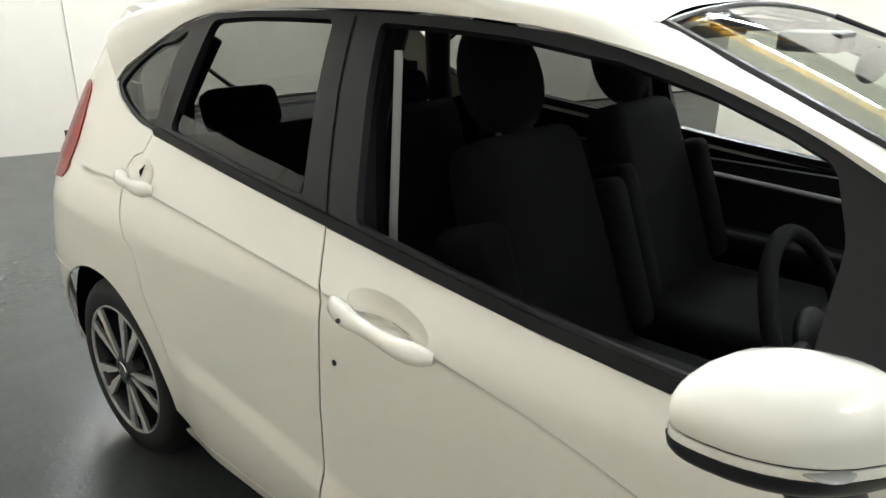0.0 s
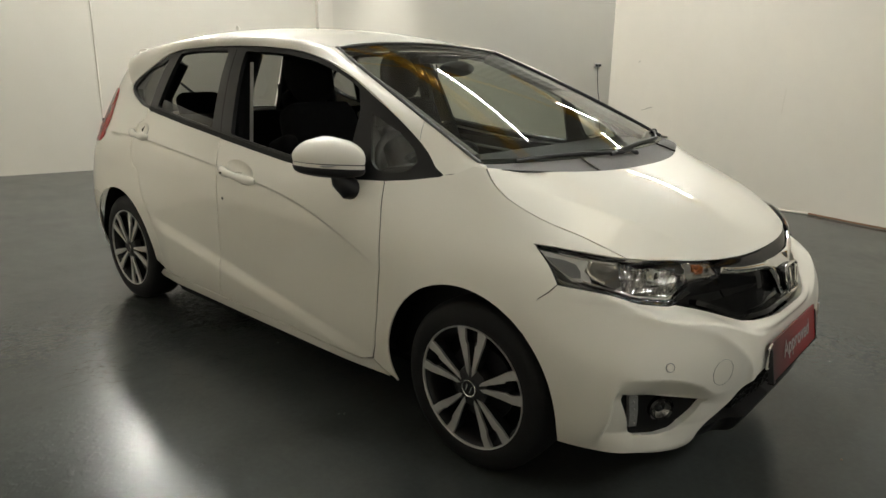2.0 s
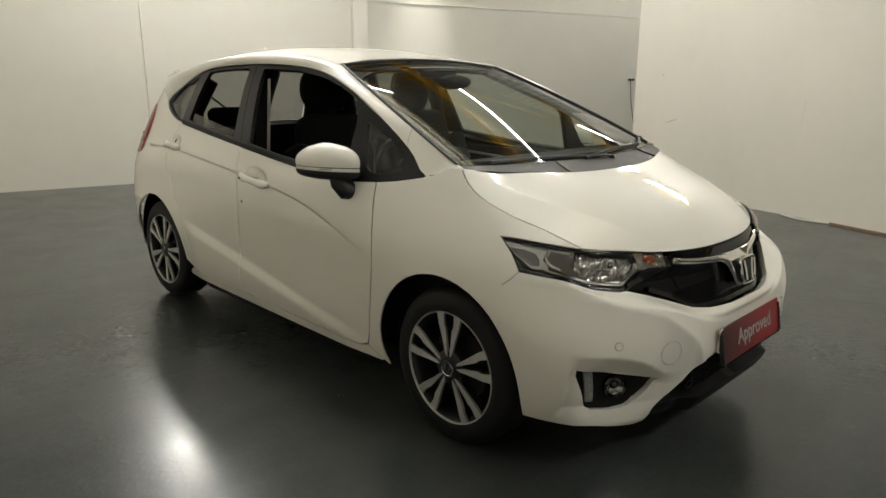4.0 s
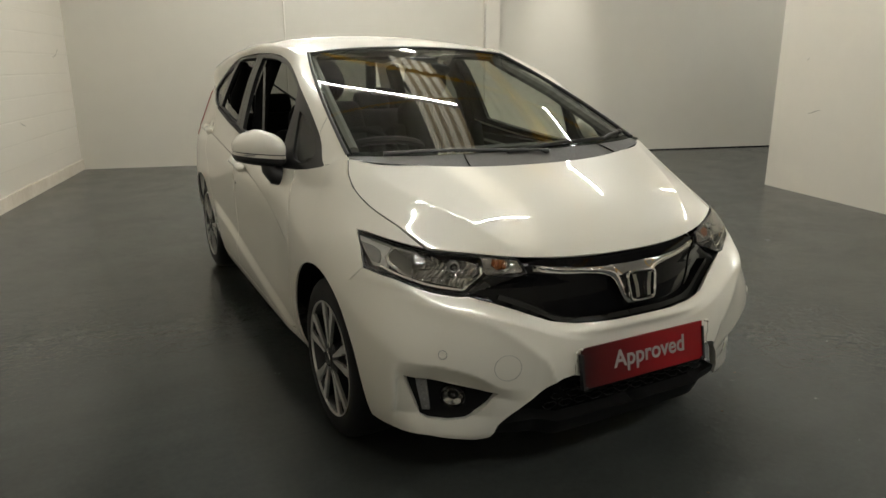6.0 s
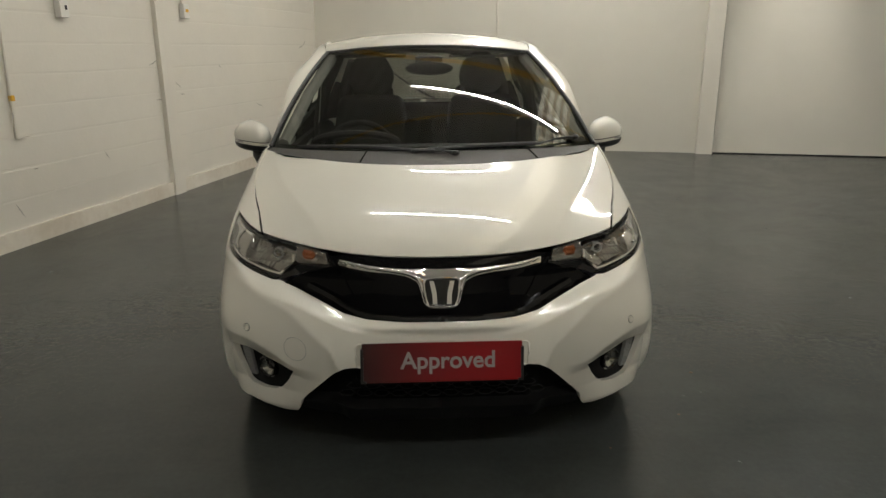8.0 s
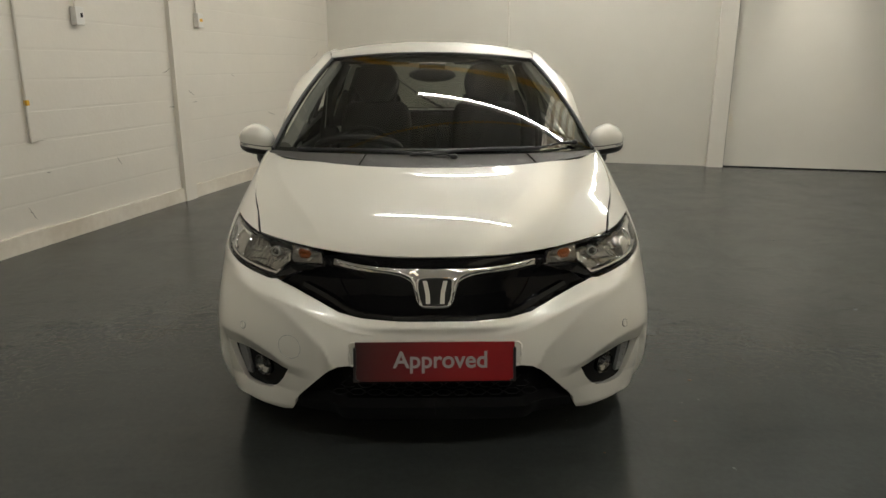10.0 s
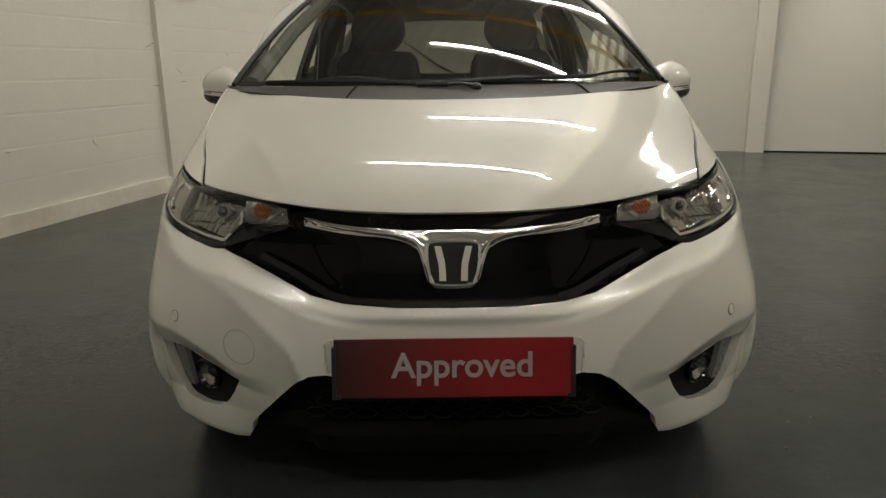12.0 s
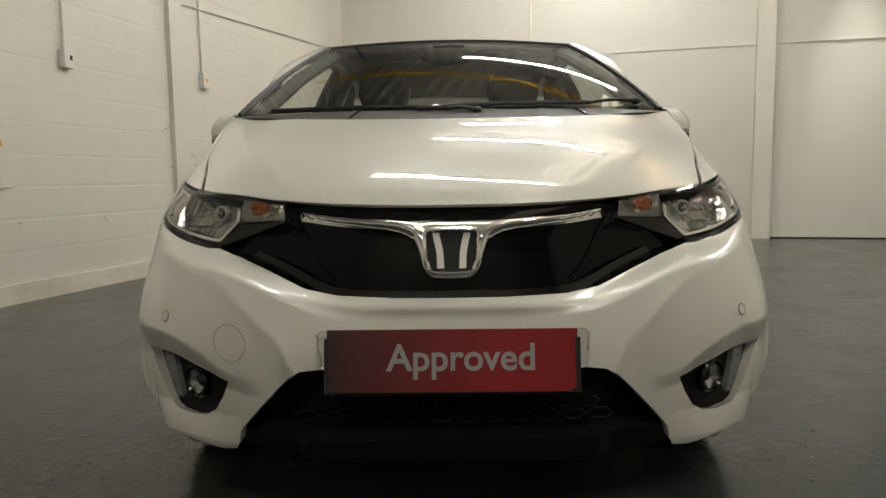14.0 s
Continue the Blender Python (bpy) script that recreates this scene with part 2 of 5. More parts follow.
def inside(poly, pts):
    x, y = pts[:, 0], pts[:, 1]
    hit = np.zeros(len(pts), bool)
    for (ax, ay), (bx, by) in zip(poly, np.roll(poly, -1, 0)):
        cross = ((ay > y) != (by > y))
        hit ^= cross & (x < (bx - ax) * (y - ay) / (by - ay + 1e-12) + ax)
    return hit


def dense(poly, gap):
    out = []
    for a, b in zip(poly, np.roll(poly, -1, 0)):
        k = max(1, int(np.ceil(np.hypot(*(b - a)) / gap)))
        out += [a + (b - a) * i / k for i in range(k)]
    return np.array(out)


def skin(name, surf, poly, mat, parent, grid=0.03, lip=0.014, off=0.0, holes=(), flip=True, mirror=False, both=False, label="", shape=None, extra=None):
    """A panel: the part of a smooth surface inside an outline, with its edge turned in."""
    from mathutils.geometry import delaunay_2d_cdt
    loops = [dense(np.array(poly, float), grid)] + [dense(np.array(h, float), grid) for h in holes]
    pts = np.vstack(loops)
    edges, k = [], 0
    for lp in loops:
        edges += [(k + i, k + (i + 1) % len(lp)) for i in range(len(lp))]
        k += len(lp)
    lo, hi = loops[0].min(0), loops[0].max(0)
    gx, gy = np.meshgrid(np.arange(lo[0] + grid * .41, hi[0], grid), np.arange(lo[1] + grid * .37, hi[1], grid))
    cand = np.stack([gx.ravel(), gy.ravel()], 1)
    ok = inside(loops[0], cand)
    for h in loops[1:]:
        ok &= ~inside(h, cand)
    cand = cand[ok]
    far = np.ones(len(cand), bool)
    for q in pts:
        far &= np.hypot(*(cand - q).T) > grid * .45
    cand = cand[far]
    if extra is not None:
        more = extra[inside(loops[0], extra)]
        for h in loops[1:]:
            more = more[~inside(h, more)]
        more = more[np.array([np.hypot(*(pts - q).T).min() > .004 for q in more], bool)] if len(more) else more
        if len(more):
            near = np.array([np.hypot(*(more - q).T).min() < grid * .5 for q in cand], bool)
            cand = np.vstack([cand[~near], more])
    allp = np.vstack([pts, cand])
    v2, _, f2, *_ = delaunay_2d_cdt([Vector(p) for p in allp], edges, [], 1, 1e-7)
    v2 = np.array([tuple(v) for v in v2])
    f2 = np.array([f for f in f2])
    mid = v2[f2].mean(1)
    keep = inside(loops[0], mid)
    for h in loops[1:]:
        keep &= ~inside(h, mid)
    f2 = f2[keep]

    def plain(q):
        return surf(q[:, 0], q[:, 1])

    def across(place, q, h):
        n = np.cross(place(q + [0, h]) - place(q - [0, h]), place(q + [h, 0]) - place(q - [h, 0]))
        n /= np.linalg.norm(n, axis=1, keepdims=True) + 1e-12
        return n if flip else -n

    def full(q):
        n = across(plain, q, 2e-3)
        return plain(q) + n * (off if shape is None else off + shape(q)[:, None])
    p = full(v2)
    n = across(plain, v2, 2e-3) if shape is None else across(full, v2, 8e-4)
    count = {}
    for f in f2:
        for a, b in ((f[0], f[1]), (f[1], f[2]), (f[2], f[0])):
            count[(a, b)] = True
    rim = [(a, b) for a, b in count if (b, a) not in count]
    verts, norms, faces = list(p), list(n), [tuple(f[::-1]) if flip else tuple(f) for f in f2]
    if lip:
        idx = {}
        for a, b in rim:
            t = p[b] - p[a]
            o = np.cross(t, n[a]) * (1 if not flip else 1)
            o /= np.linalg.norm(o) + 1e-12
            for q in (a, b):
                idx.setdefault(q, []).append(o)
        pos = {}
        for q, os in idx.items():
            o = np.mean(os, 0)
            pos[q] = len(verts)
            verts += [p[q], p[q] - n[q] * lip]
            norms += [o, o]
        for a, b in rim:
            i, j = pos[a], pos[b]
            faces.append((i, j, j + 1, i + 1) if not flip else (j, i, i + 1, j + 1))
    verts, norms = np.array(verts), np.array(norms)
    made = []
    if both:
        k = len(verts)
        m = np.array([-1, 1, 1])
        faces = faces + [tuple(i + k for i in f[::-1]) for f in faces]
        verts, norms = np.vstack([verts, verts * m]), np.vstack([norms, norms * m])
    elif mirror:
        m = np.array([-1, 1, 1])
        faces = [f[::-1] for f in faces]
        verts, norms = verts * m, norms * m
    ob = mesh_object(name, verts, faces, mat, parent, norms)
    if label:
        ob["label"] = label
    return ob


def coons(bottom, top, left, right, bulge=None):
    """A smooth patch over u, v in 0..1 between four edge curves given as functions."""
    def at(u, v):
        u, v = np.asarray(u, float), np.asarray(v, float)
        uu, vv = u[:, None], v[:, None]
        b, t, l, r = bottom(u), top(u), left(v), right(v)
        z, o = np.zeros_like(u), np.ones_like(u)
        c = ((1 - uu) * (1 - vv) * bottom(z) + uu * (1 - vv) * bottom(o) + (1 - uu) * vv * top(z) + uu * vv * top(o))
        p = (1 - vv) * b + vv * t + (1 - uu) * l + uu * r - c
        return p + bulge(u, v) if bulge else p
    return at


def curve(pts):
    """A smooth space curve through a few points, as a function of 0..1."""
    p = np.array(pts, float)
    d = np.concatenate([[0], np.cumsum(np.linalg.norm(np.diff(p, axis=0), axis=1))])
    d /= d[-1]
    f = [table(d, p[:, i]) for i in range(3)]
    return lambda t: np.stack([g(t) for g in f], -1)

# ---- the shape of the car body, as smooth functions ----
Y0, Y1 = 0.15, 2.30


def table(xs, ys):
    """A smooth curve through a few stations."""
    xs, ys = np.array(xs, float), np.array(ys, float)
    d = np.gradient(ys, xs)

    def at(v):
        v = np.clip(np.asarray(v, float), xs[0], xs[-1])
        i = np.clip(np.searchsorted(xs, v) - 1, 0, len(xs) - 2)
        h = xs[i + 1] - xs[i]
        t = (v - xs[i]) / h
        return ((1 + 2 * t) * (1 - t) ** 2 * ys[i] + t * (1 - t) ** 2 * h * d[i]
                + t * t * (3 - 2 * t) * ys[i + 1] + t * t * (t - 1) * h * d[i + 1])
    return at


def step(a, b, v):
    t = np.clip((np.asarray(v, float) - a) / (b - a), 0, 1)
    return t * t * (3 - 2 * t)


nose = table([.14, .22, .30, .39, .46, .52, .57, .62, .68, .735, .766, .80, .85, .90, .95, 1.0, 1.05],
             [-.66, -.715, -.748, -.757, -.757, -.748, -.738, -.725, -.705, -.675, -.637, -.58, -.47, -.36, -.27, -.16, -.05])
tail = table([.2, .4, .6, .75, .9, 1.0, 1.2, 1.4, 1.5], [3.15, 3.19, 3.19, 3.16, 3.09, 3.04, 2.93, 2.80, 2.72])
HEIGHTS = [.18, .26, .35, .45, .55, .65, .75, .83, .88, .93, .99, 1.05, 1.12, 1.2, 1.3, 1.4, 1.47]
W_FRONT = table(HEIGHTS, [.775, .805, .825, .835, .84, .838, .822, .796, .775, .752, .725, .688, .652, .615, .565, .51, .47])
W_MID = table(HEIGHTS, [.775, .798, .812, .814, .815, .818, .822, .822, .815, .800, .780, .762, .738, .708, .665, .610, .560])
W_REAR = table(HEIGHTS, [.775, .80, .82, .835, .84, .838, .83, .825, .815, .80, .775, .752, .725, .692, .645, .590, .545])
expo = table([.2, .35, .5, .65, .8, 1.0], [4.2, 4.1, 3.8, 3.1, 2.9, 2.7])
crease = table([.35, .6, .9, 1.2, 1.6, 1.9, 2.4, 2.9], [.60, .70, .80, .85, .89, .915, .955, .99])


def half_width(y, z):
    f, r = 1 - step(.1, .75, y), step(1.5, 2.5, y)
    w = f * W_FRONT(z) + r * W_REAR(z) + (1 - f - r) * W_MID(z)
    d = z - crease(y)
    amp = .008 * step(.38, .8, y) * (1 - step(2.5, 2.8, y))
    w = w - amp * np.where(d < .004, np.exp(-np.maximum(-d, 0) / .09) * step(-.004, .008, -d), 0)
    low = .56 - .165 * (2.2 - y) - z
    w = w + .015 * np.clip(low / .052, 0, 1) * step(.4, .7, y) * (1 - step(2.0, 2.2, y))
    return w


_q = np.linspace(0, np.pi / 2, 400)
_x, _y = .83 * np.cos(_q) ** (2 / 3), .9 * np.sin(_q) ** (2 / 3)
_arc = np.concatenate([[0], np.cumsum(np.hypot(np.diff(_x), np.diff(_y)))])
ARC = _arc[-1]


FACET = [(.30, .36), (.342, .431), (.361, .476), (.40, .516), (.445, .555), (.509, .603), (.583, .627), (.663, .649), (.75, .67)]
LEDGE = [(.38, .398), (.45, .400), (.491, .406), (.563, .449), (.626, .474), (.713, .487), (.80, .49)]
facet_line, ledge_line = table(*zip(*FACET)), table(*zip(*LEDGE))


top_line = table([0, .117, .239, .309, .389, .455, .515, .6, .72], [.576, .577, .583, .600, .632, .658, .675, .688, .718])


def bumper_top(ax):
    """The bumper's upper edge under the grille and the lamps."""
    return top_line(ax)


def bumper_form(x, z):
    """How far the bumper's face stands proud of its plain form."""
    ax = np.abs(x)
    below = (facet_line(ax) - z) * .75
    facet = .056 * np.tanh(np.maximum(0, .5 * (below + np.sqrt(below ** 2 + .004 ** 2))) / .16) * step(.30, .36, ax) * (1 - step(.66, .78, ax))
    under = ledge_line(ax) - z
    wide = np.interp(ax, [.50, .73], [.042, .078])
    ledge = .088 * np.clip(under / wide, 0, 1) * np.interp(ax, [.40, .50, .60, .68], [0, .28, .72, 1]) * (1 - step(.745, .775, ax)) * np.clip((z - .212) / .085, .10, 1)
    low = bumper_top(ax)
    roll = .010 * np.exp(-((low - z - .018) / .014) ** 2)
    ridge = .0065 * np.exp(-np.sqrt((facet_line(ax) - z) ** 2 + .010 ** 2) / .026) * step(.32, .40, ax) * (1 - step(.60, .72, ax))
    return roll + ridge - facet - ledge


def lie_back(p):
    """The headlamps and the grille's flanks lie back from the plain rounded nose, more so towards the lamps' lower corners."""
    ax, z = np.abs(p[..., 0]), p[..., 2]
    low = bumper_top(ax)
    deep = .080 * step(.10, .50, ax) * (1 - step(.60, .76, ax)) * step(low - .050, low + .004, z) * (1 - step(.69, .80, z)) * step(.30, .38, -p[..., 1])
    heart = np.array([0, -2.15, .83])
    way = p - heart
    return p + way * (deep / (np.abs(way[..., 1]) + 1e-9))[..., None]


def belt(s, z):
    """The body's skin on its right side: s runs from the nose (-ARC) round the corner to Y0 (0) and on to the tail."""
    s, z = np.broadcast_arrays(np.asarray(s, float), np.asarray(z, float))
    q = np.interp(-s, _arc, _q)
    n = expo(z)
    a, b = half_width(Y0, z), Y0 - nose(z)
    c, k = np.cos(q), np.sin(q)
    fx, fy = a * np.maximum(c, 0) ** (2 / n), Y0 - b * np.maximum(k, 0) ** (2 / n)
    fy = fy - bumper_form(fx, z) * k
    ys = Y0 + np.maximum(s, 0)
    q2 = np.interp(ys - Y1, _arc, _q)
    a2, b2 = half_width(Y1, z), tail(z) - Y1
    rx, ry = a2 * np.maximum(np.cos(q2), 0) ** (2 / 5), Y1 + b2 * np.sin(q2) ** (2 / 5)
    x = np.where(s < 0, fx, np.where(ys > Y1, rx, half_width(np.minimum(ys, Y1), z)))
    y = np.where(s < 0, fy, np.where(ys > Y1, ry, ys))
    return lie_back(np.stack([-x, y, z], -1))


def s_of_x(x, z):
    """The belt's s of a point of the front, by its distance from the middle."""
    n = expo(z)
    c = np.clip(np.abs(x) / half_width(Y0, z), 0, 1) ** (n / 2)
    return -np.interp(np.arccos(c), _q, _arc)


def s_of_y(y, z):
    """The belt's s of a point of the side, by its y."""
    n = expo(z)
    k = np.clip((Y0 - y) / (Y0 - nose(z)), 0, 1) ** (n / 2)
    k2 = np.clip((y - Y1) / (tail(z) - Y1), 0, 1) ** (5 / 2)
    front = -np.interp(np.arcsin(k), _q, _arc)
    rear = Y1 - Y0 + np.interp(np.arcsin(k2), _q, _arc)
    return np.where(y < Y0, front, np.where(y > Y1, rear, y - Y0))

# ---- the room ----


def upright(u0, v0, u1, v1, z0, z1, thick):
    """A slab of wall between two plan points, its thickness to the left of the way."""
    a, b = room(u0, v0), room(u1, v1)
    d = (b - a).normalized()
    s = Vector((-d.y, d.x, 0)) * thick
    bm = bmesh.new()
    low = [bm.verts.new(p + Vector((0, 0, z0))) for p in (a, b, b + s, a + s)]
    top = [bm.verts.new(p + Vector((0, 0, z1))) for p in (a, b, b + s, a + s)]
    bm.faces.new(low[::-1])
    bm.faces.new(top)
    for i in range(4):
        bm.faces.new((low[i], low[(i + 1) % 4], top[(i + 1) % 4], top[i]))
    return bm


def structure(name, bm, mat, label, category="wall", bevel=0.0):
    return tagged(part(name, bm, mat, None, label, bevel=bevel), label, category, kind="structure")


floor = structure("floor", upright(LEFT - 1, FRONT - 1, RIGHT + 1, FRONT - 1, -0.2, 0.0, BACK - FRONT + 2), FLOOR,
                  "semi-gloss grey painted concrete warehouse floor", "floor")


EAVE = 3.5


def cladding(u0, v0, u1, v1, thick):
    """Ribbed metal sheeting between the top of the painted wall and the roof."""
    bm = bmesh.new()
    a, b = room(u0, v0), room(u1, v1)
    d = (b - a).normalized()
    s = Vector((-d.y, d.x, 0)) * (1 if thick > 0 else -1)
    n = int((b - a).length / .0625)
    cols = []
    for i in range(n + 1):
        p = a + d * ((b - a).length * i / n) + s * (.04 + (0, .03, .03, 0)[i % 4])
        cols.append([bm.verts.new(p + Vector((0, 0, z))) for z in (EAVE - .02, ROOF + .35)])
    for p, q in zip(cols, cols[1:]):
        bm.faces.new((p[0], q[0], q[1], p[1]))
    return structure("upper_cladding", bm, SHEET, "dark ribbed metal cladding above the painted wall", "cladding")


def coursed_wall(name, u0, v0, u1, v1, label, proud=.0010, mat=WALL):
    """A wall of painted block: a core, and courses that stand a little proud with worn joints between."""
    wall = structure(name, upright(u0, v0, u1, v1, 0, EAVE, 0.24), MORTAR, label)
    cladding(u0, v0, u1, v1, .24)
    a, b = room(u0, v0), room(u1, v1)
    d = (b - a).normalized()
    out = Vector((d.y, -d.x, 0))
    length = (b - a).length
    z, k = 0.13, 0
    rng = random.Random(name)
    while z < EAVE - 0.2:
        h = 0.222
        bm = bmesh.new()
        n = max(2, int(length / 0.11))
        rows = []
        filled = rng.uniform(.3, .9)
        for i in range(n + 1):
            p = a + d * (length * i / n)
            wob = rng.uniform(-.0011, .0011)
            if i % 4 == 0:
                filled = min(1, max(0, filled + rng.uniform(-.35, .35)))
            deep = proud - (proud + .003) * (1 - .92 * filled)
            rows.append([bm.verts.new(p + out * o + Vector((0, 0, zz))) for o, zz in
                         ((deep, z + .001 + wob), (proud + wob * .3, z + .009 + wob), (proud + .0006 + wob * .3, z + h - .010 + wob), (deep, z + h - .001))])
        for r, q in zip(rows, rows[1:]):
            for i in range(3):
                bm.faces.new((r[i], q[i], q[i + 1], r[i + 1]))
        part("block_course", bm, mat, wall, smooth=False)
        z += h + .003
        k += 1
    return wall


wall_left = coursed_wall("wall_left", LEFT, FRONT, LEFT, BACK, "cream painted concrete block wall with faint courses")
wall_back = structure("wall_back", upright(LEFT, BACK, RIGHT, BACK, 0, EAVE, 0.24), PANEL, "smooth cream painted rear wall")
cladding(LEFT, BACK, RIGHT, BACK, .24)
cladding(RIGHT, FRONT, RIGHT, BACK, -.24)
cladding(LEFT, FRONT, RIGHT, FRONT, -.24)
wall_right = structure("wall_right", upright(RIGHT, FRONT, RIGHT, BACK, 0, EAVE, -0.24), PANEL, "cream painted far side wall")
wall_front = structure("wall_front", upright(LEFT, FRONT, RIGHT, FRONT, 0, EAVE, -0.24), PANEL, "cream painted wall behind the camera")
wall_near = structure("wall_near", upright(NEAR, NEAR_END, NEAR, -3.2, 0, 3.0, 0.3), WALL, "smooth cream painted partition wall ending in a square corner", bevel=0.006)
plinth = structure("baseboard", upright(LEFT + .028, FRONT, LEFT + .028, BACK, 0, 0.135, 0.05), PLINTH, "chipped cream painted plinth along the block wall", "baseboard", bevel=0.008)
pilaster = structure("pilaster", upright(LEFT + .05, 3.43, LEFT + .05, 3.62, 0, ROOF, 0.08), WALL, "narrow cream painted pier on the block wall", "pier", bevel=0.008)
column = structure("column", upright(2.03, BACK - .10, 2.245, BACK - .10, 0, ROOF, 0.14), WALL, "cream painted square pier on the rear wall", "pier", bevel=0.01)
# two black strips on the rear wall stand in for shaded gaps
joint = structure("trim", upright(2.248, BACK - .012, 2.262, BACK - .012, 0, EAVE, 0.02), DARK, "black strip drawn as the shadow line beside the rear pier", "gap")
foot_shade_strip = structure("trim", upright(2.262, BACK - .010, RIGHT, BACK - .010, 0, .016, 0.02), DARK, "black strip drawn as the shadow line under the rear wall panel", "gap")
seam = structure("trim", upright(LEFT, BACK - .016, RIGHT, BACK - .016, 2.415, 2.432, 0.02), MORTAR, "shallow ledge along the rear wall", "ledge")


def sheet_roof():
    """The corrugated roof lining, with its ridges running from front to back."""
    bm = bmesh.new()
    us = np.arange(LEFT - .3, RIGHT + .3, 0.0625)
    cols = []
    for i, u in enumerate(us):
        z = ROOF + (0, .035, .035, 0)[i % 4] - 0.10
        cols.append([bm.verts.new(room(u, v, z + 0.02 * (v - FRONT))) for v in (FRONT - .2, BACK + .2)])
    for a, b in zip(cols, cols[1:]):
        bm.faces.new((a[0], b[0], b[1], a[1]))
    return bm


ceiling = structure("ceiling", sheet_roof(), SHEET, "dark corrugated metal roof sheeting", "ceiling")
structure("roof_slab", upright(LEFT - 1, FRONT - 1, RIGHT + 1, FRONT - 1, ROOF + .4, ROOF + .5, BACK - FRONT + 2), SHEET, "plain roof above the sheeting", "roof")


def rooflight(u, width):
    """A translucent corrugated sheet: pans that let the daylight in, between yellowed ribs."""
    ob = thing("rooflight", "yellowed translucent corrugated rooflight letting in daylight", "rooflight", group="rooflights")
    pans, ribs = bmesh.new(), bmesh.new()
    for k in range(int(width / .21)):
        a = u + k * .21
        for bm, u0, u1, z0, z1 in ((pans, a, a + .12, 0, 0), (ribs, a + .12, a + .145, 0, .03), (ribs, a + .145, a + .185, .03, .03), (ribs, a + .185, a + .21, .03, 0)):
            q = [bm.verts.new(room(uu, v, ROOF - .135 + zz + .02 * (v - FRONT))) for uu, zz, v in ((u0, z0, -2.0), (u1, z1, -2.0), (u1, z1, BACK), (u0, z0, BACK))]
            bm.faces.new(q)
    part("translucent_pan", pans, DAYLIGHT, ob)
    part("rib", ribs, SKYLIGHT, ob)
    return ob


def beam(v, z):
    """A painted steel beam: two flanges and a web."""
    ob = thing("roof_beam", "yellow painted steel roof beam under the sheeting", "beam", group="roof beams")
    for name, (a, b, c, d) in (("flange", (-.035, .035, 0, .008)), ("flange", (-.035, .035, .092, .10)), ("web", (-.004, .004, .008, .092))):
        bm = upright(LEFT, v + a, RIGHT, v + a, z + c, z + d, b - a)
        part(name, bm, YELLOW, ob)
    return ob


beam(5.3, 4.80)
beam(-4.0, 4.80)


def rafter(u, z):
    ob = thing("roof_rafter", "yellow painted steel rafter under the corrugated sheets", "beam", group="roof rafters")
    for name, (a, b, c, d) in (("flange", (-.09, .09, 0, .014)), ("flange", (-.09, .09, .24, .254)), ("web", (-.006, .006, .014, .24))):
        part(name, upright(u + a, FRONT, u + b, FRONT, z + c, z + d, BACK - FRONT), YELLOW, ob)


for u in (2.70, 6.95):
    rafter(u, 4.50)
brace = thing("roof_brace", "thin yellow painted diagonal tie under the roof", "beam")
part("tie_rod", rod(room(-3.4, 1.75, 4.80), room(2.65, 4.85, 4.80), .022), YELLOW, brace, smooth=True)
rooflight(1.06, .875)


def tube_lamp(u, v, z, length, turn=0):
    """A fluorescent batten: a white spine with its tube below."""
    m = Matrix.Translation(room(u, v, z)) @ Matrix.Rotation(turn - TURN, 4, "Z")
    ob = thing("fluorescent_batten", "white fluorescent batten with a lit bare tube under the roof", "ceiling lamp", m, "roof lamps")
    part("spine", box(-length / 2, -.035, .03, length / 2, .035, .09), BOX_WHITE, ob, bevel=0.006)
    part("tube", rod((-length / 2 + .03, 0, 0), (length / 2 - .03, 0, 0), .019), TUBE, ob, "glowing white tube", smooth=True)
    for s in (-1, 1):
        part("tube_holder", box(s * (length / 2 - .03) - .012, -.018, -.02, s * (length / 2 - .03) + .012, .018, .032), BOX_WHITE, ob)
    for s in (-1, 1):
        part("suspension_rod", rod((s * length * .3, 0, .09), (s * length * .3, 0, ROOF - z + .25), .004), CONDUIT, ob)
    return ob


# the two battens at negative v are unseen, added as fill light
for u, v, length, turn in ((.08, 3.5, 2.4, 0), (.05, .62, 2.4, 0), (-.1, 5.7, 2.4, 0), (3.05, 3.5, 2.4, math.pi / 2), (6.5, 3.1, 2.0, math.pi / 2), (.7, -4.6, 2.4, 0), (3.2, -3.6, 2.4, 0), (7.4, 5.2, 2.4, 0)):
    tube_lamp(u, v, 4.30, length, turn)


def lathe_z(at, radius, height):
    """An open can, mouth downwards."""
    bm = bmesh.new()
    rings = [[bm.verts.new(at + Vector((r * math.cos(a), r * math.sin(a), z))) for a in np.linspace(0, 2 * np.pi, 24, endpoint=False)] for r, z in ((radius, -.02), (radius, height), (radius * .6, height + .03))]
    for a, b in zip(rings, rings[1:]):
        for i in range(24):
            bm.faces.new((a[i], a[(i + 1) % 24], b[(i + 1) % 24], b[i]))
    bm.faces.new(rings[-1])
    return bm


def floodlight(u, z):
    m = Matrix.Translation(room(u, BACK - .12, z)) @ Matrix.Rotation(-TURN, 4, "Z")
    ob = thing("floodlight", "square floodlight on the rear wall above its conduit", "floodlight", m)
    part("housing", box(-.14, -.10, -.10, .14, .05, .10), SATIN_BLACK, ob, bevel=.01)
    part("bracket", box(-.02, .05, -.04, .02, .12, .04), SATIN_BLACK, ob)
    part("lens", box(-.12, -.106, -.08, .12, -.1005, .08), FLOOD, ob, "glowing lens")
    return ob


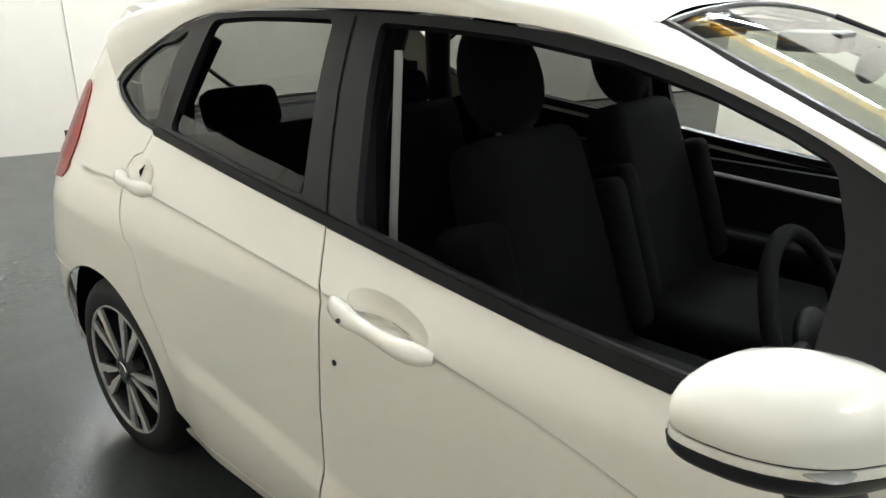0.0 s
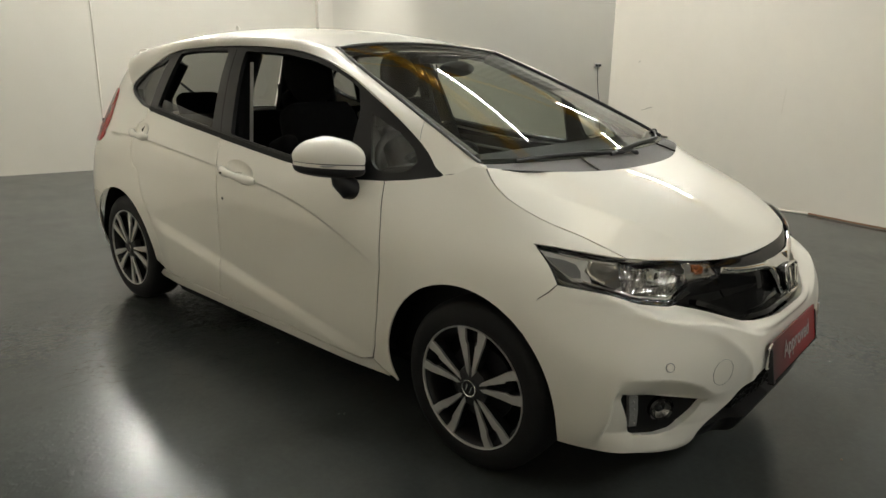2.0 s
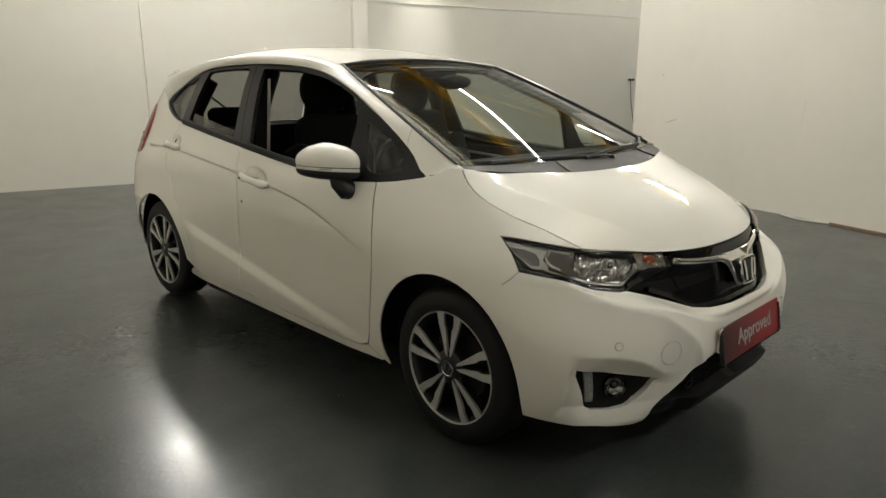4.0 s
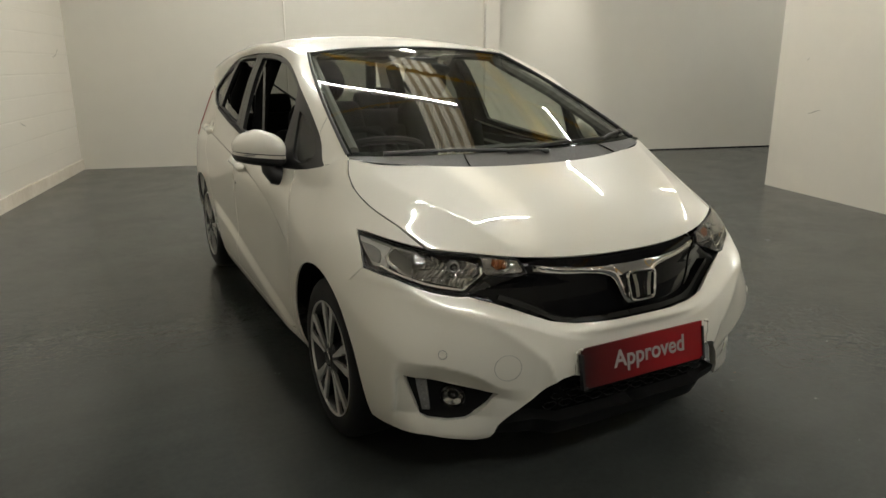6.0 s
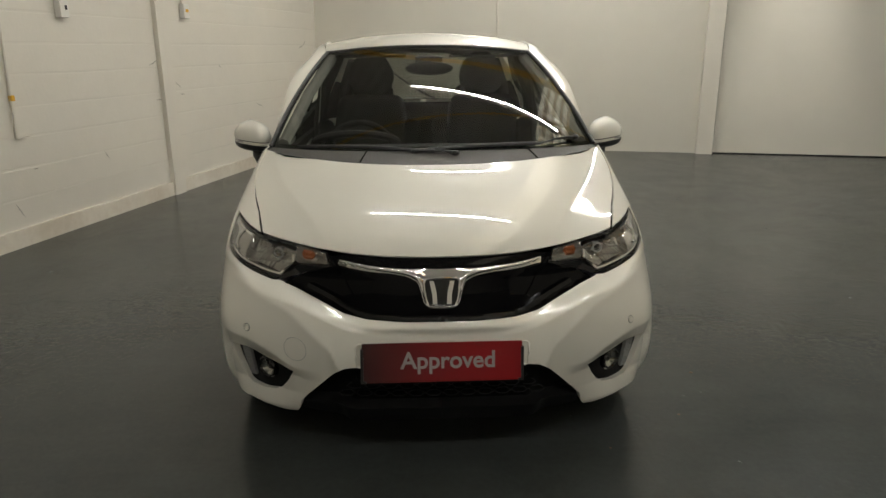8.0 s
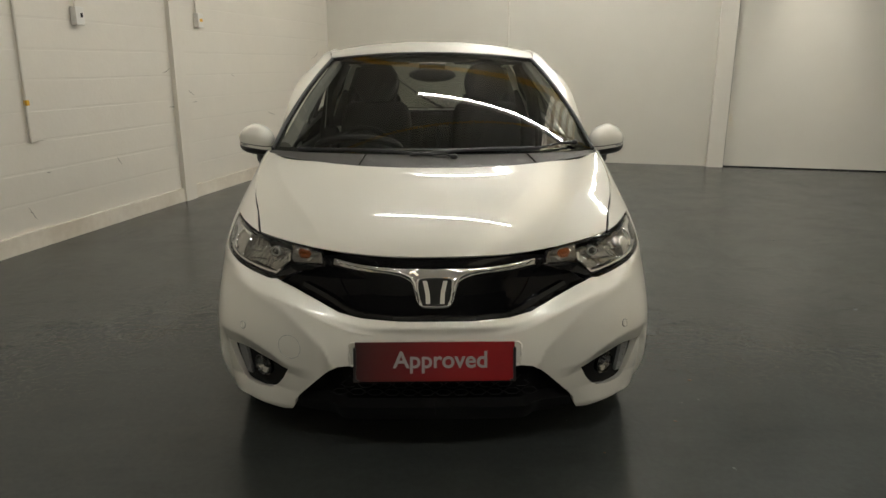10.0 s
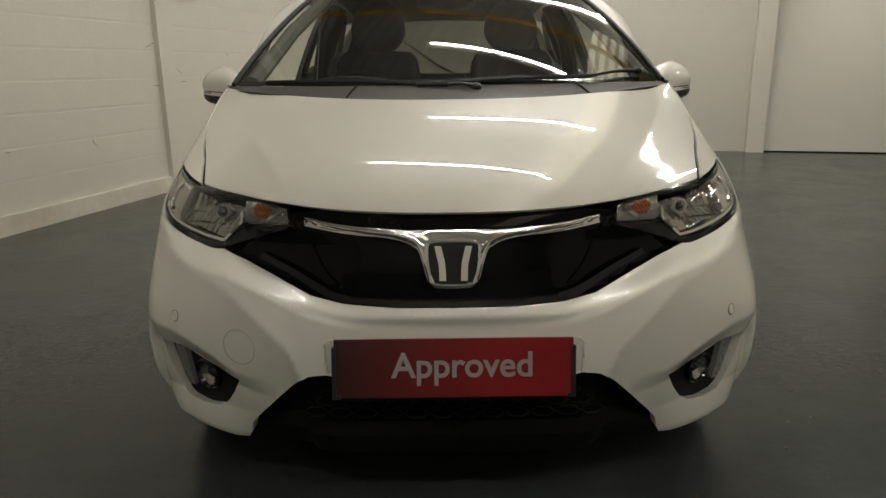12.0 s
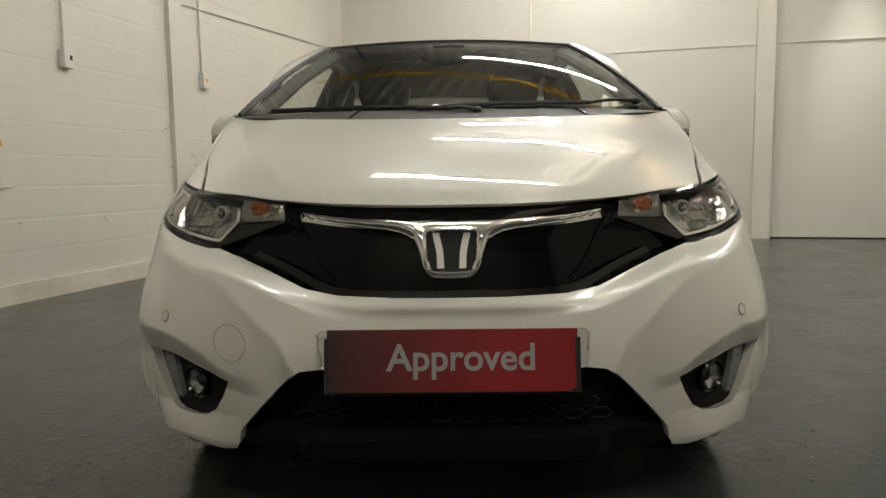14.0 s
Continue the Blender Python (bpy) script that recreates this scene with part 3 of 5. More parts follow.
FLOOD = glow("floodlight_lens", (1.0, 0.95, 0.86), 400.0)
floodlight(-0.784, 3.75)
# added spot lamp, can and bracket out of view: they make the wall's upright streak
downlight = bpy.data.lights.new("added_downlight", "SPOT")
downlight.energy, downlight.spot_size, downlight.spot_blend, downlight.shadow_soft_size, downlight.color = 340.0, radians(30), 1.0, 0.04, (1.0, 0.96, 0.88)
lamp_ob = new("added_downlight", downlight)
lamp_ob.matrix_basis = look(room(3.17, BACK - .80, 4.55), room(3.17, BACK - .02, 1.35))
can = thing("added_downlight_can", "unseen dark can lamp added above the rear wall to make its bright streak", "wall lamp")
part("can", lathe_z(room(3.17, BACK - .80, 4.58), .09, .10), SATIN_BLACK, can, smooth=True)
part("bracket", rod(room(3.17, BACK - .80, 4.64), room(3.17, BACK, 4.70), .012), SATIN_BLACK, can, smooth=True)


def conduit(name, pts, r, label, category="conduit"):
    bm = bmesh.new()
    for a, b in zip(pts, pts[1:]):
        rod(a, b, r, bm, 8)
    return tagged(part(name, bm, CONDUIT, smooth=True), label, category)


conduit("conduit", [room(-.784, BACK - .010, .0), room(-.784, BACK - .010, 3.66)], .011, "cream painted vertical conduit on the rear wall")
conduit("conduit", [room(LEFT + .02, 2.22, 1.80), room(LEFT + .02, 2.20, ROOF)], .010, "thin painted conduit above a switch on the block wall")
conduit("conduit", [room(LEFT + .02, 3.93, 1.86), room(LEFT + .02, 3.90, ROOF)], .010, "thin painted conduit above a switch on the block wall")
conduit("conduit", [room(LEFT + .02, 1.59, .80), room(LEFT + .02, 1.64, 3.2)], .011, "thin grey conduit ending low on the block wall")
conduit("conduit", [room(LEFT + .02, 3.45, 2.455), room(LEFT + .02, BACK, 2.66)], .009, "thin horizontal cable run along the block wall", "cable")


def switch(v, z, yellow):
    ob = thing("isolator_switch", "small white isolator switch box on the block wall", "switch", group="switches")
    m = Matrix.Translation(room(LEFT + .006, v, z)) @ Matrix.Rotation(-TURN, 4, "Z")
    part("case", box(0, -.045, -.07, .055, .045, .07, m=m), BOX_WHITE, ob, bevel=.005)
    part("label" if yellow else "rocker", box(.0555, -.02, -.012, .0575, .03, .018, m=m) if yellow else box(.0555, .004, -.012, .062, .022, .022, m=m),
         LABEL_YELLOW if yellow else SATIN_BLACK, ob, "yellow warning label" if yellow else "dark rocker")
    return ob


switch(2.225, 1.74, False)
switch(3.945, 1.80, True)
clip = part("cable_tag", box(-.012, -.014, -.02, .02, .014, .02, m=Matrix.Translation(room(LEFT + .02, 1.60, 1.09)) @ Matrix.Rotation(-TURN, 4, "Z")), LABEL_YELLOW, bevel=.004)
tagged(clip, "small yellow tag round the thin conduit", "tag")
hook = part("pipe_stub", rod(room(LEFT + .02, 1.59, .80), room(LEFT + .02, 1.70, .81), .008), CONDUIT, smooth=True)
tagged(hook, "short bent end of the grey conduit", "conduit")
socket = thing("wall_socket", "small dark double socket on the rear wall with a hanging lead", "socket")
mm = Matrix.Translation(room(7.54, BACK - .01, 1.32)) @ Matrix.Rotation(-TURN, 4, "Z")
part("plate", box(-.075, -.02, -.04, .075, .0, .04, m=mm), BOX_WHITE, socket, bevel=.004)
for s in (-1, 1):
    part("plug", box(s * .04 - .022, -.055, -.022, s * .04 + .022, -.02, .022, m=mm), SATIN_BLACK, socket, bevel=.006)
part("lead", sweep([mm @ Vector(q) for q in spline([(-.03, -.05, 0), (-.01, -.05, -.2), (.03, -.045, -.45), (.12, -.04, -.8), (.16, -.04, -1.2)], 6)], .006), SATIN_BLACK, socket, smooth=True)
lead = part("floor_cable", sweep([room(NEAR - .05 - .07 * math.sin(t * 3.1), 2.0 - t * .5, .012) for t in np.linspace(0, 1, 24)], .009), CONDUIT, smooth=True)
tagged(lead, "grey cable lying on the floor against the partition", "cable")
lead = part("floor_cable", sweep([room(NEAR - .05 - .03 * math.sin(t * 2.6), 1.5 - t * .9, .012) for t in np.linspace(0, 1, 24)], .009), CABLE_RED, smooth=True)
tagged(lead, "orange cable lying on the floor against the partition", "cable")
part("scuff", box(0, -.004, -.12, .002, .004, .12, m=Matrix.Translation(room(NEAR - .002, 1.93, 1.03)) @ Matrix.Rotation(-TURN, 4, "Z") @ Matrix.Rotation(.07, 4, "X")), CONDUIT, wall_near)


def crumb(x, y, size, seed):
    """A dry scrap lying on the floor."""
    rng = random.Random(seed)
    bm = bmesh.new()
    bmesh.ops.create_icosphere(bm, subdivisions=1, radius=size)
    for v in bm.verts:
        v.co = Vector((x + v.co.x * rng.uniform(.7, 1.6), y + v.co.y * rng.uniform(.6, 1.2), max(0, v.co.z * .45 + size * .3)))
    return tagged(part("floor_scrap", bm, SCRAP), "small dry brown scrap lying on the grey floor", "scrap", group="scraps on the floor")


SCRAP = material("dry_scrap", (0.10, 0.055, 0.03), 0.9, spread=0.4, scale=200)
for k, (x, y, size) in enumerate(((1.159, 0.0, .007), (.143, -.95, .006), (.626, -.588, .005), (.964, -.364, .006))):
    crumb(x, y, size, k)


def rubs(wall, spots, along, out):
    """Faint dark rub marks on a wall."""
    rng = random.Random(5)
    for p, length, tilt in spots:
        bm = bmesh.new()
        d = (along * math.cos(tilt) + Vector((0, 0, math.sin(tilt)))).normalized()
        n = Vector(out).cross(d)
        pts = [(t, rng.uniform(-.004, .004)) for t in np.linspace(-.5, .5, 9)]
        rows = [[bm.verts.new(p + d * (t * length) + n * (w + s * .005 * (1 - abs(2 * t)) ** .5) + out * .0035) for s in (-1, 1)] for t, w in pts]
        for a, b in zip(rows, rows[1:]):
            bm.faces.new((a[0], b[0], b[1], a[1]))
        part("rub_mark", bm, RUB, wall)


RUB = material("rub_mark", (0.44, 0.41, 0.35), 0.6, spread=0.5, scale=60)
rng = random.Random(11)
rubs(wall_left, [(room(LEFT, rng.uniform(0.5, 7.0), rng.uniform(.25, 1.5)), rng.uniform(.05, .22), rng.uniform(-1.2, 1.2)) for _ in range(12)], V, U)
rubs(wall_near, [(room(NEAR, rng.uniform(0.3, 3.9), rng.uniform(.2, 1.6)), rng.uniform(.04, .2), rng.uniform(-1.4, 1.4)) for _ in range(3)], V, -U)

# ---- the car: front axle at y = 0, nose towards -y, its right side towards -x ----
car = thing("hatchback_car", "white five-door hatchback with black trim parked on the grey floor", "car")


def xs(*p):
    return np.array([(float(s_of_x(x, z)), z) for x, z in p])


def ys(*p):
    return np.array([(float(s_of_y(y, z)), z) for y, z in p])


def arch(cy, r, a0, a1, n=28):
    """The rim of a wheel opening, by its angles from the ground's way."""
    return ys(*[(cy + r * math.cos(a), .295 + r * math.sin(a)) for a in np.radians(np.linspace(a0, a1, n))])


ARCH_F, ARCH_R = (.03, .362), (2.55, .357)
GRILLE_LOW = [(0, .576), (.117, .577), (.239, .583), (.309, .597), (.389, .632), (.455, .658), (.515, .676)]
LAMP_LOW = [(.545, .676), (.61, .687), (.669, .702), (.715, .714)]
GAP_BUMPER = [(-.294, .728), (-.247, .680), (-.19, .612)]
HOOD_GAP = [(.058, 1.024), (.012, .982), (-.045, .945), (-.165, .893), (-.30, .850), (-.43, .803)]
BELT_LINE = [(.216, .981), (.34, .957), (.445, .943), (.57, .934), (.80, .940), (1.012, .954), (1.25, .976), (1.53, 1.006), (1.9, 1.044), (2.27, 1.086)]
WINDOW_TOP = [(.216, 1.003), (.32, 1.068), (.466, 1.161), (.63, 1.254), (.786, 1.319), (.95, 1.364), (1.10, 1.389), (1.36, 1.408), (1.65, 1.413), (2.0, 1.403), (2.15, 1.392), (2.27, 1.363), (2.36, 1.320), (2.45, 1.269), (2.52, 1.226), (2.534, 1.200)]
WINDOW_REAR = [(2.50, 1.165), (2.436, 1.134), (2.35, 1.105), (2.27, 1.086)]
belt_line, window_top = table(*zip(*BELT_LINE)), table(*zip(*WINDOW_TOP[:10]))


crease_rows = np.array([(y - Y0, float(crease(y)) + d) for y in np.arange(.36, 2.9, .014) for d in (-.014, -.006, -.001, .004, .008, .016, .026)]
                       + [(y - Y0, .56 - .165 * (2.2 - y) - d) for y in np.arange(.40, 2.2, .014) for d in (-.010, 0, .012, .026, .040, .052, .062)])


HANDLES = ((1.335, .864, .095, .135), (2.288, .963, .09, .084))
CUPS = [ys(*[(y0 - .012 + k * .80 * math.cos(a), z0 + .022 + .040 * math.sin(a) + slope * k * .80 * math.cos(a)) for a in np.linspace(0, 2 * np.pi, 28, endpoint=False)]) for y0, z0, slope, k in HANDLES]


def panels(mirror):
    side = dict(mirror=mirror, extra=crease_rows, grid=.022, lip=.007)
    lampgap = ys((-.25, .782), (-.188, .829))
    top_lamp = np.array([(float(s_of_y(y, z)), z) for y, z in ((-.185, .833), (-.25, .826), (-.33, .817), (-.425, .804))])
    # fender
    poly = np.vstack([arch(*ARCH_F, -17, 132, 34)[::1], ys(*GAP_BUMPER[::-1])[1:], lampgap, top_lamp[1:], ys(*HOOD_GAP[::-1])[1:],
                      ys((.10, 1.025), (.19, .996)), ys(*BELT_LINE[:3]), ys((.424, .80), (.418, .63), (.440, .446), (.462, .32), (.487, .252), (.44, .222), (.395, .20))])
    skin("front_fender", belt, poly, PAINT, car, **side)
    skin("front_door_skin", belt, ys((.4502, .943), *BELT_LINE[3:7], (1.527, 1.004), (1.508, .86), (1.511, .76), (1.524, .61), (1.523, .40), (1.538, .30), (1.553, .252),
                                     (1.0, .246), (.556, .237), (.4935, .2575), (.4672, .32), (.4452, .446), (.4232, .63), (.4292, .80)), PAINT, car, holes=[CUPS[0]], **side)
    skin("rear_door_skin", belt, ys((1.5322, 1.006), (1.9, 1.044), (2.264, 1.084), (2.335, 1.02), (2.372, .965), (2.368, .90), (2.338, .80), (2.252, .665), (2.182, .555), (2.112, .40), (2.087, .262), (1.9, .257), (1.5565, .252),
                                    (1.5432, .30), (1.5282, .40), (1.5292, .61), (1.5162, .76), (1.5132, .86)), PAINT, car, holes=[CUPS[1]], **side)
    skin("sill", belt, ys((.415, .203), (.443, .2185), (.489, .2485), (.556, .230), (1.0, .240), (1.56, .246), (1.9, .251), (2.15, .255), (2.20, .225), (2.19, .208), (1.3, .198), (.42, .195)), PAINT, car, lip=.012, mirror=mirror)
    tail_lamp = [(2.83, .882), (3.05, .88), (3.03, .95), (2.97, 1.06), (2.89, 1.15), (2.73, 1.184), (2.705, 1.176), (2.692, 1.15), (2.690, 1.09), (2.697, 1.02), (2.715, .965), (2.745, .915), (2.78, .89)]
    tl = np.array([(float(s_of_y(y, z)), z) for y, z in tail_lamp])
    end = Y1 - Y0 + float(np.interp(np.arccos(.72), _q, _arc))
    quarter = np.vstack([ys((2.27, 1.086), *WINDOW_REAR[::-1][1:], (2.53, 1.19), (2.56, 1.27), (2.62, 1.385)), [(end, 1.385), (end, .70)], ys((2.95, .60), (2.86, .60)),
                         arch(*ARCH_R, 58, 170, 26), ys((2.20, .30), (2.090, .262), (2.115, .40), (2.185, .55), (2.255, .66), (2.343, .80), (2.373, .90), (2.377, .967), (2.340, 1.022))])
    skin("quarter_panel", belt, quarter, PAINT, car, holes=[tl], **side)
    skin("rear_bumper", belt, np.vstack([arch(*ARCH_R, -20, 57.5, 20), ys((2.86, .595), (2.95, .595)), [(end, .695), (end, .2)], ys((2.95, .19))]), PAINT, car, **side)
    skin("tailgate", belt, [(end + .004, .70), (end + .004, 1.03), (ARC + Y1 - Y0 - .001, 1.03), (ARC + Y1 - Y0 - .001, .70)], PAINT, car, **side)
    skin("tail_lamp_back", belt, tl, DARK, car, off=-.004, mirror=mirror, lip=0)
    skin("tail_lamp", belt, tl, RED_LENS, car, off=.004, label="red tail lamp lens", **side)
    # headlamp
    lamp = np.vstack([xs((.374, .775), (.355, .735), (.50, .682)), xs(*LAMP_LOW), ys((-.30, .731), (-.245, .783), (-.186, .830), (-.25, .823), (-.33, .813), (-.425, .800)), xs((.53, .797), (.45, .788))])
    return lamp


for flip_side in (False, True):
    LAMP = panels(flip_side)

# bumper, in one piece round the nose
fog_hole = xs((.741, .434), (.65, .416), (.497, .384), (.520, .340), (.545, .303), (.575, .284), (.62, .277), (.672, .279), (.690, .292), (.712, .35))
form_rows = np.vstack([xs(*[(x, float(line(x)) + d) for x in np.arange(lo, .74, .009)]) for line, lo, steps in ((facet_line, .345, (-.030, -.021, -.014, -.007, 0, .007, .014, .021, .030)), (bumper_top, .004, (-.052, -.044, -.037, -.030, -.024, -.018, -.012, -.006)), (ledge_line, .40, (-.04, -.028, -.018, -.009, 0, .006))) for d in steps])
bumper = np.vstack([xs(*GRILLE_LOW), xs(*LAMP_LOW), ys(*[(y - .003, z - .0015) for y, z in GAP_BUMPER]), arch(*ARCH_F, 133.2, 184, 20), ys((-.328, .222), (-.44, .226)), xs((.66, .222), (.60, .214), (.535, .206), (.50, .212), (.488, .232), (.482, .261), (.43, .322), (.371, .385),
                    (.345, .412), (.32, .426), (.266, .432), (0, .432))])
skin("front_bumper", belt, bumper, PAINT, car, holes=[fog_hole], both=True, grid=.010, lip=.024, extra=form_rows)
for flip_side in (False, True):
    skin("fog_pocket", belt, fog_hole, BELT_RUBBER, car, off=-.023, lip=0, mirror=flip_side)

# grille and lower intake
grille_poly = np.vstack([xs(*GRILLE_LOW), xs((.50, .684), (.358, .733), (.372, .766), (.30, .775), (.15, .772), (0, .77))])


def grille_depth(v, rise=0.0):
    """The grille's face leans back towards its foot."""
    return rise - .20 * np.clip(.752 - v[:, 1], 0, 1)


skin("grille", belt, grille_poly, GRILLE_BLACK, car, both=True, off=-.012, lip=.03, grid=.02, shape=grille_depth)
intake_poly = xs((0, .45), (.27, .45), (.33, .44), (.39, .40), (.45, .33), (.50, .26), (.51, .2), (0, .2))
skin("lower_intake", belt, intake_poly, DARK, car, both=True, off=-.05, lip=0, label="black lower air intake")
lip_poly = xs((0, .262), (.2, .262), (.40, .265), (.475, .258), (.482, .225), (.40, .205), (.2, .20), (0, .20))
skin("front_lip", belt, lip_poly, BELT_RUBBER, car, both=True, off=-.008, lip=.06, label="black plastic lip")

# bonnet, cowl, windscreen, roof


def both_ways(pts):
    """A curve across the car from its right half: the last point lies on the middle."""
    p = [tuple(q) for q in pts]
    return curve(p + [(-x, y, z) for x, y, z in p[-2::-1]])


gap = [tuple(belt(*ys(q)[0]) + np.array([.006, 0, .0])) for q in HOOD_GAP]
rear_edge = both_ways([gap[0], (-.60, -.020, 1.019), (-.45, -.088, 1.007), (-.22, -.157, .9945), (0, -.172, .992)])
left_edge, middle = curve(gap), curve([(0, -.172, .992), (0, -.25, .9705), (0, -.35, .938), (0, -.43, .906), (0, -.50, .871), (0, -.56, .833), (0, -.605, .799), (0, -.637, .766)])


def hood(u, v):
    """The bonnet: an arched sheet between its two side gaps and its middle line, with two soft ridges."""
    w = 2 * np.asarray(u, float) - 1
    c, e = middle(v), left_edge(v)
    k = np.abs(w) ** 2.4
    p = c + (e - c) * k[:, None]
    p[:, 0] = w * -e[:, 0]
    inner_v = np.sin(np.pi * np.clip(v, 0, 1))
    p[:, 2] += .009 * np.exp(-np.sqrt((np.abs(w) - (.93 - .33 * v)) ** 2 + .012 ** 2) / .11) * np.sqrt(inner_v)
    return p


unit = [(0, 0), (1, 0), (1, 1), (0, 1)]
ridge_rows = np.array([((1 + s * (.93 - .33 * v + d)) / 2, v) for s in (-1, 1) for v in np.arange(.02, .98, .015) for d in (-.05, -.03, -.016, -.006, 0, .006, .016, .03, .05)])
skin("bonnet", hood, unit, PAINT, car, grid=.02, lip=.009, flip=True, extra=ridge_rows[ridge_rows.max(1) < .99])

def base_edge(t):
    x = .672 * (2 * np.asarray(t, float) - 1)
    return np.stack([x, -.062 + .202 * x ** 2 + .308 * x ** 4, 1.032 + .0033 * x ** 2], -1)


def top_edge(t):
    w = 2 * np.asarray(t, float) - 1
    return np.stack([.5265 * w, 1.012 - .027 * w ** 2, 1.434 - .030 * w ** 2], -1)


def a_right(t):
    t = np.asarray(t, float)
    return np.stack([-.672 + .070 * t + .0755 * t * t, .092 + .893 * t, 1.0335 + .4025 * t - .0320 * t * t], -1)


A_EDGE = [tuple(a_right(t)) for t in np.linspace(0, 1, 8)]
a_left = lambda t: a_right(t) * np.array([-1, 1, 1])
screen_bulge = lambda u, v: np.stack([0 * u, 0 * u, .012 * np.sin(np.pi * np.clip(v, 0, 1)) * np.sin(np.pi * np.clip(u, 0, 1))], -1)
screen = coons(base_edge, top_edge, a_right, a_left, screen_bulge)
ws = skin("windscreen", screen, unit, WINDSCREEN, car, grid=.04, lip=0, flip=False, label="clear raked windscreen")
ws.visible_shadow = False
band = [(.0, .0), (1, 0), (1, 1), (0, 1)]
hole = [(.012, .03), (.988, .03), (.988, .972), (.012, .972)]
skin("windscreen_border", screen, band, GLOSS_BLACK, car, grid=.03, lip=0, off=-.003, holes=[hole], flip=False)
for flip_side in (False, True):
    seal = [Vector(q) + Vector((-.003, -.003, .001)) for q in a_right(np.linspace(0, 1, 14))]
    part("screen_seal", sweep([Vector((-q.x, q.y, q.z)) if flip_side else q for q in seal], .0075, 8), SATIN_BLACK, car, "black rubber screen seal", smooth=True)
part("screen_seal", sweep([Vector(q) for q in top_edge(np.linspace(0, 1, 20))], .006, 8), SATIN_BLACK, car, smooth=True)
cowl = coons(rear_edge, base_edge, curve([gap[0], (-.68, .08, 1.030), (-.672, .092, 1.0335)]), curve([(-gap[0][0], gap[0][1], gap[0][2]), (.68, .08, 1.030), (.672, .092, 1.0335)]))
skin("cowl", cowl, unit, COWL, car, grid=.04, lip=.01, off=-.004, flip=False, label="matt black plastic cowl below the windscreen")

# roof and side frame
roof_side = curve([(-.535, .99, 1.407), (-.560, 1.2, 1.437), (-.575, 1.5, 1.455), (-.578, 1.9, 1.452), (-.568, 2.3, 1.425), (-.55, 2.62, 1.385)])
roof_rear = both_ways([(-.55, 2.62, 1.385), (-.45, 2.72, 1.402), (-.2, 2.78, 1.415), (0, 2.79, 1.418)])
roof_front = both_ways([(-.535, .99, 1.407), (-.40, 1.012, 1.424), (-.2, 1.018, 1.437), (0, 1.02, 1.441)])
roof_bulge = lambda u, v: np.stack([0 * u, 0 * u, .030 * np.sin(np.pi * np.clip(v, 0, 1)) * np.sin(np.pi * np.clip(u, 0, 1)) ** .8], -1)
roof = coons(roof_front, roof_rear, roof_side, lambda t: roof_side(t) * np.array([-1, 1, 1]), roof_bulge)
skin("roof", roof, unit, PAINT, car, grid=.03, lip=.02, flip=False)

inner = [tuple(belt(*ys(q)[0])) for q in [(.059, 1.0225), (.10, 1.016), (.15, 1.0), (.19, .988)] + WINDOW_TOP[1:]]
outer = [(-.690, .062, 1.0235)] + [(x - .010, y - .002, z - .001) for x, y, z in A_EDGE[:-1]] + [(-.537, .97, 1.400), (-.552, 1.08, 1.426), (-.570, 1.25, 1.447), (-.583, 1.5, 1.461), (-.586, 1.8, 1.460), (-.580, 2.15, 1.442), (-.562, 2.5, 1.405), (-.555, 2.62, 1.38)]
c_in, c_out = curve(inner), curve(outer)


def frame_surface(u, v):
    """The roof rail and screen pillar: from the window's edge (v = 0), rounded over to the roof (v = 1)."""
    a, b = c_in(u), c_out(u)
    o = np.stack([-(b - a)[:, 2], 0 * u, (b - a)[:, 0]], -1)
    o = np.where(o[:, :1] > 0, -o, o)
    return a + (b - a) * v[:, None] + o * ((.10 + .20 * step(.33, .5, u)) * step(.06, .20, u) * np.sin(np.pi * np.clip(v, 0, 1)))[:, None]


for flip_side in (False, True):
    joint = frame_surface(np.full(9, .125), np.linspace(0, 1, 9))
    part("pillar_joint", sweep([Vector((-x if flip_side else x, y, z)) for x, y, z in joint], .0012, 5), GREY_TRIM, car)
    skin("roof_rail", frame_surface, unit, PAINT, car, grid=.02, lip=.01, flip=True, mirror=flip_side)

def strip_along(name, pts, width, mat, parent, mirror, off, thick=.008, label=""):
    """A raised strip along a path on the skin, given as (s, z)."""
    c = np.array(pts, float)
    d = np.gradient(c, axis=0)
    nrm = np.stack([-d[:, 1], d[:, 0]], 1)
    nrm /= np.linalg.norm(nrm, axis=1, keepdims=True)
    w = np.broadcast_to(np.asarray(width, float), (len(c),))[:, None] / 2
    return skin(name, belt, np.vstack([c + nrm * w, (c - nrm * w)[::-1]]), mat, parent, grid=.012, lip=thick, off=off, mirror=mirror, label=label)


def rounded_outline(pts, r):
    """A closed outline with its corners rounded off."""
    out, n = [], len(pts)
    for i in range(n):
        p, a, b = pts[i], pts[i - 1] - pts[i], pts[(i + 1) % n] - pts[i]
        la, lb = np.linalg.norm(a), np.linalg.norm(b)
        if np.dot(a, b) / (la * lb) < -.96:
            out.append(p)
            continue
        p0, p1 = p + a / la * min(r, la * .45), p + b / lb * min(r, lb * .45)
        out += [(1 - t) ** 2 * p0 + 2 * t * (1 - t) * p + t * t * p1 for t in np.linspace(0, 1, 6)]
    return np.array(out)


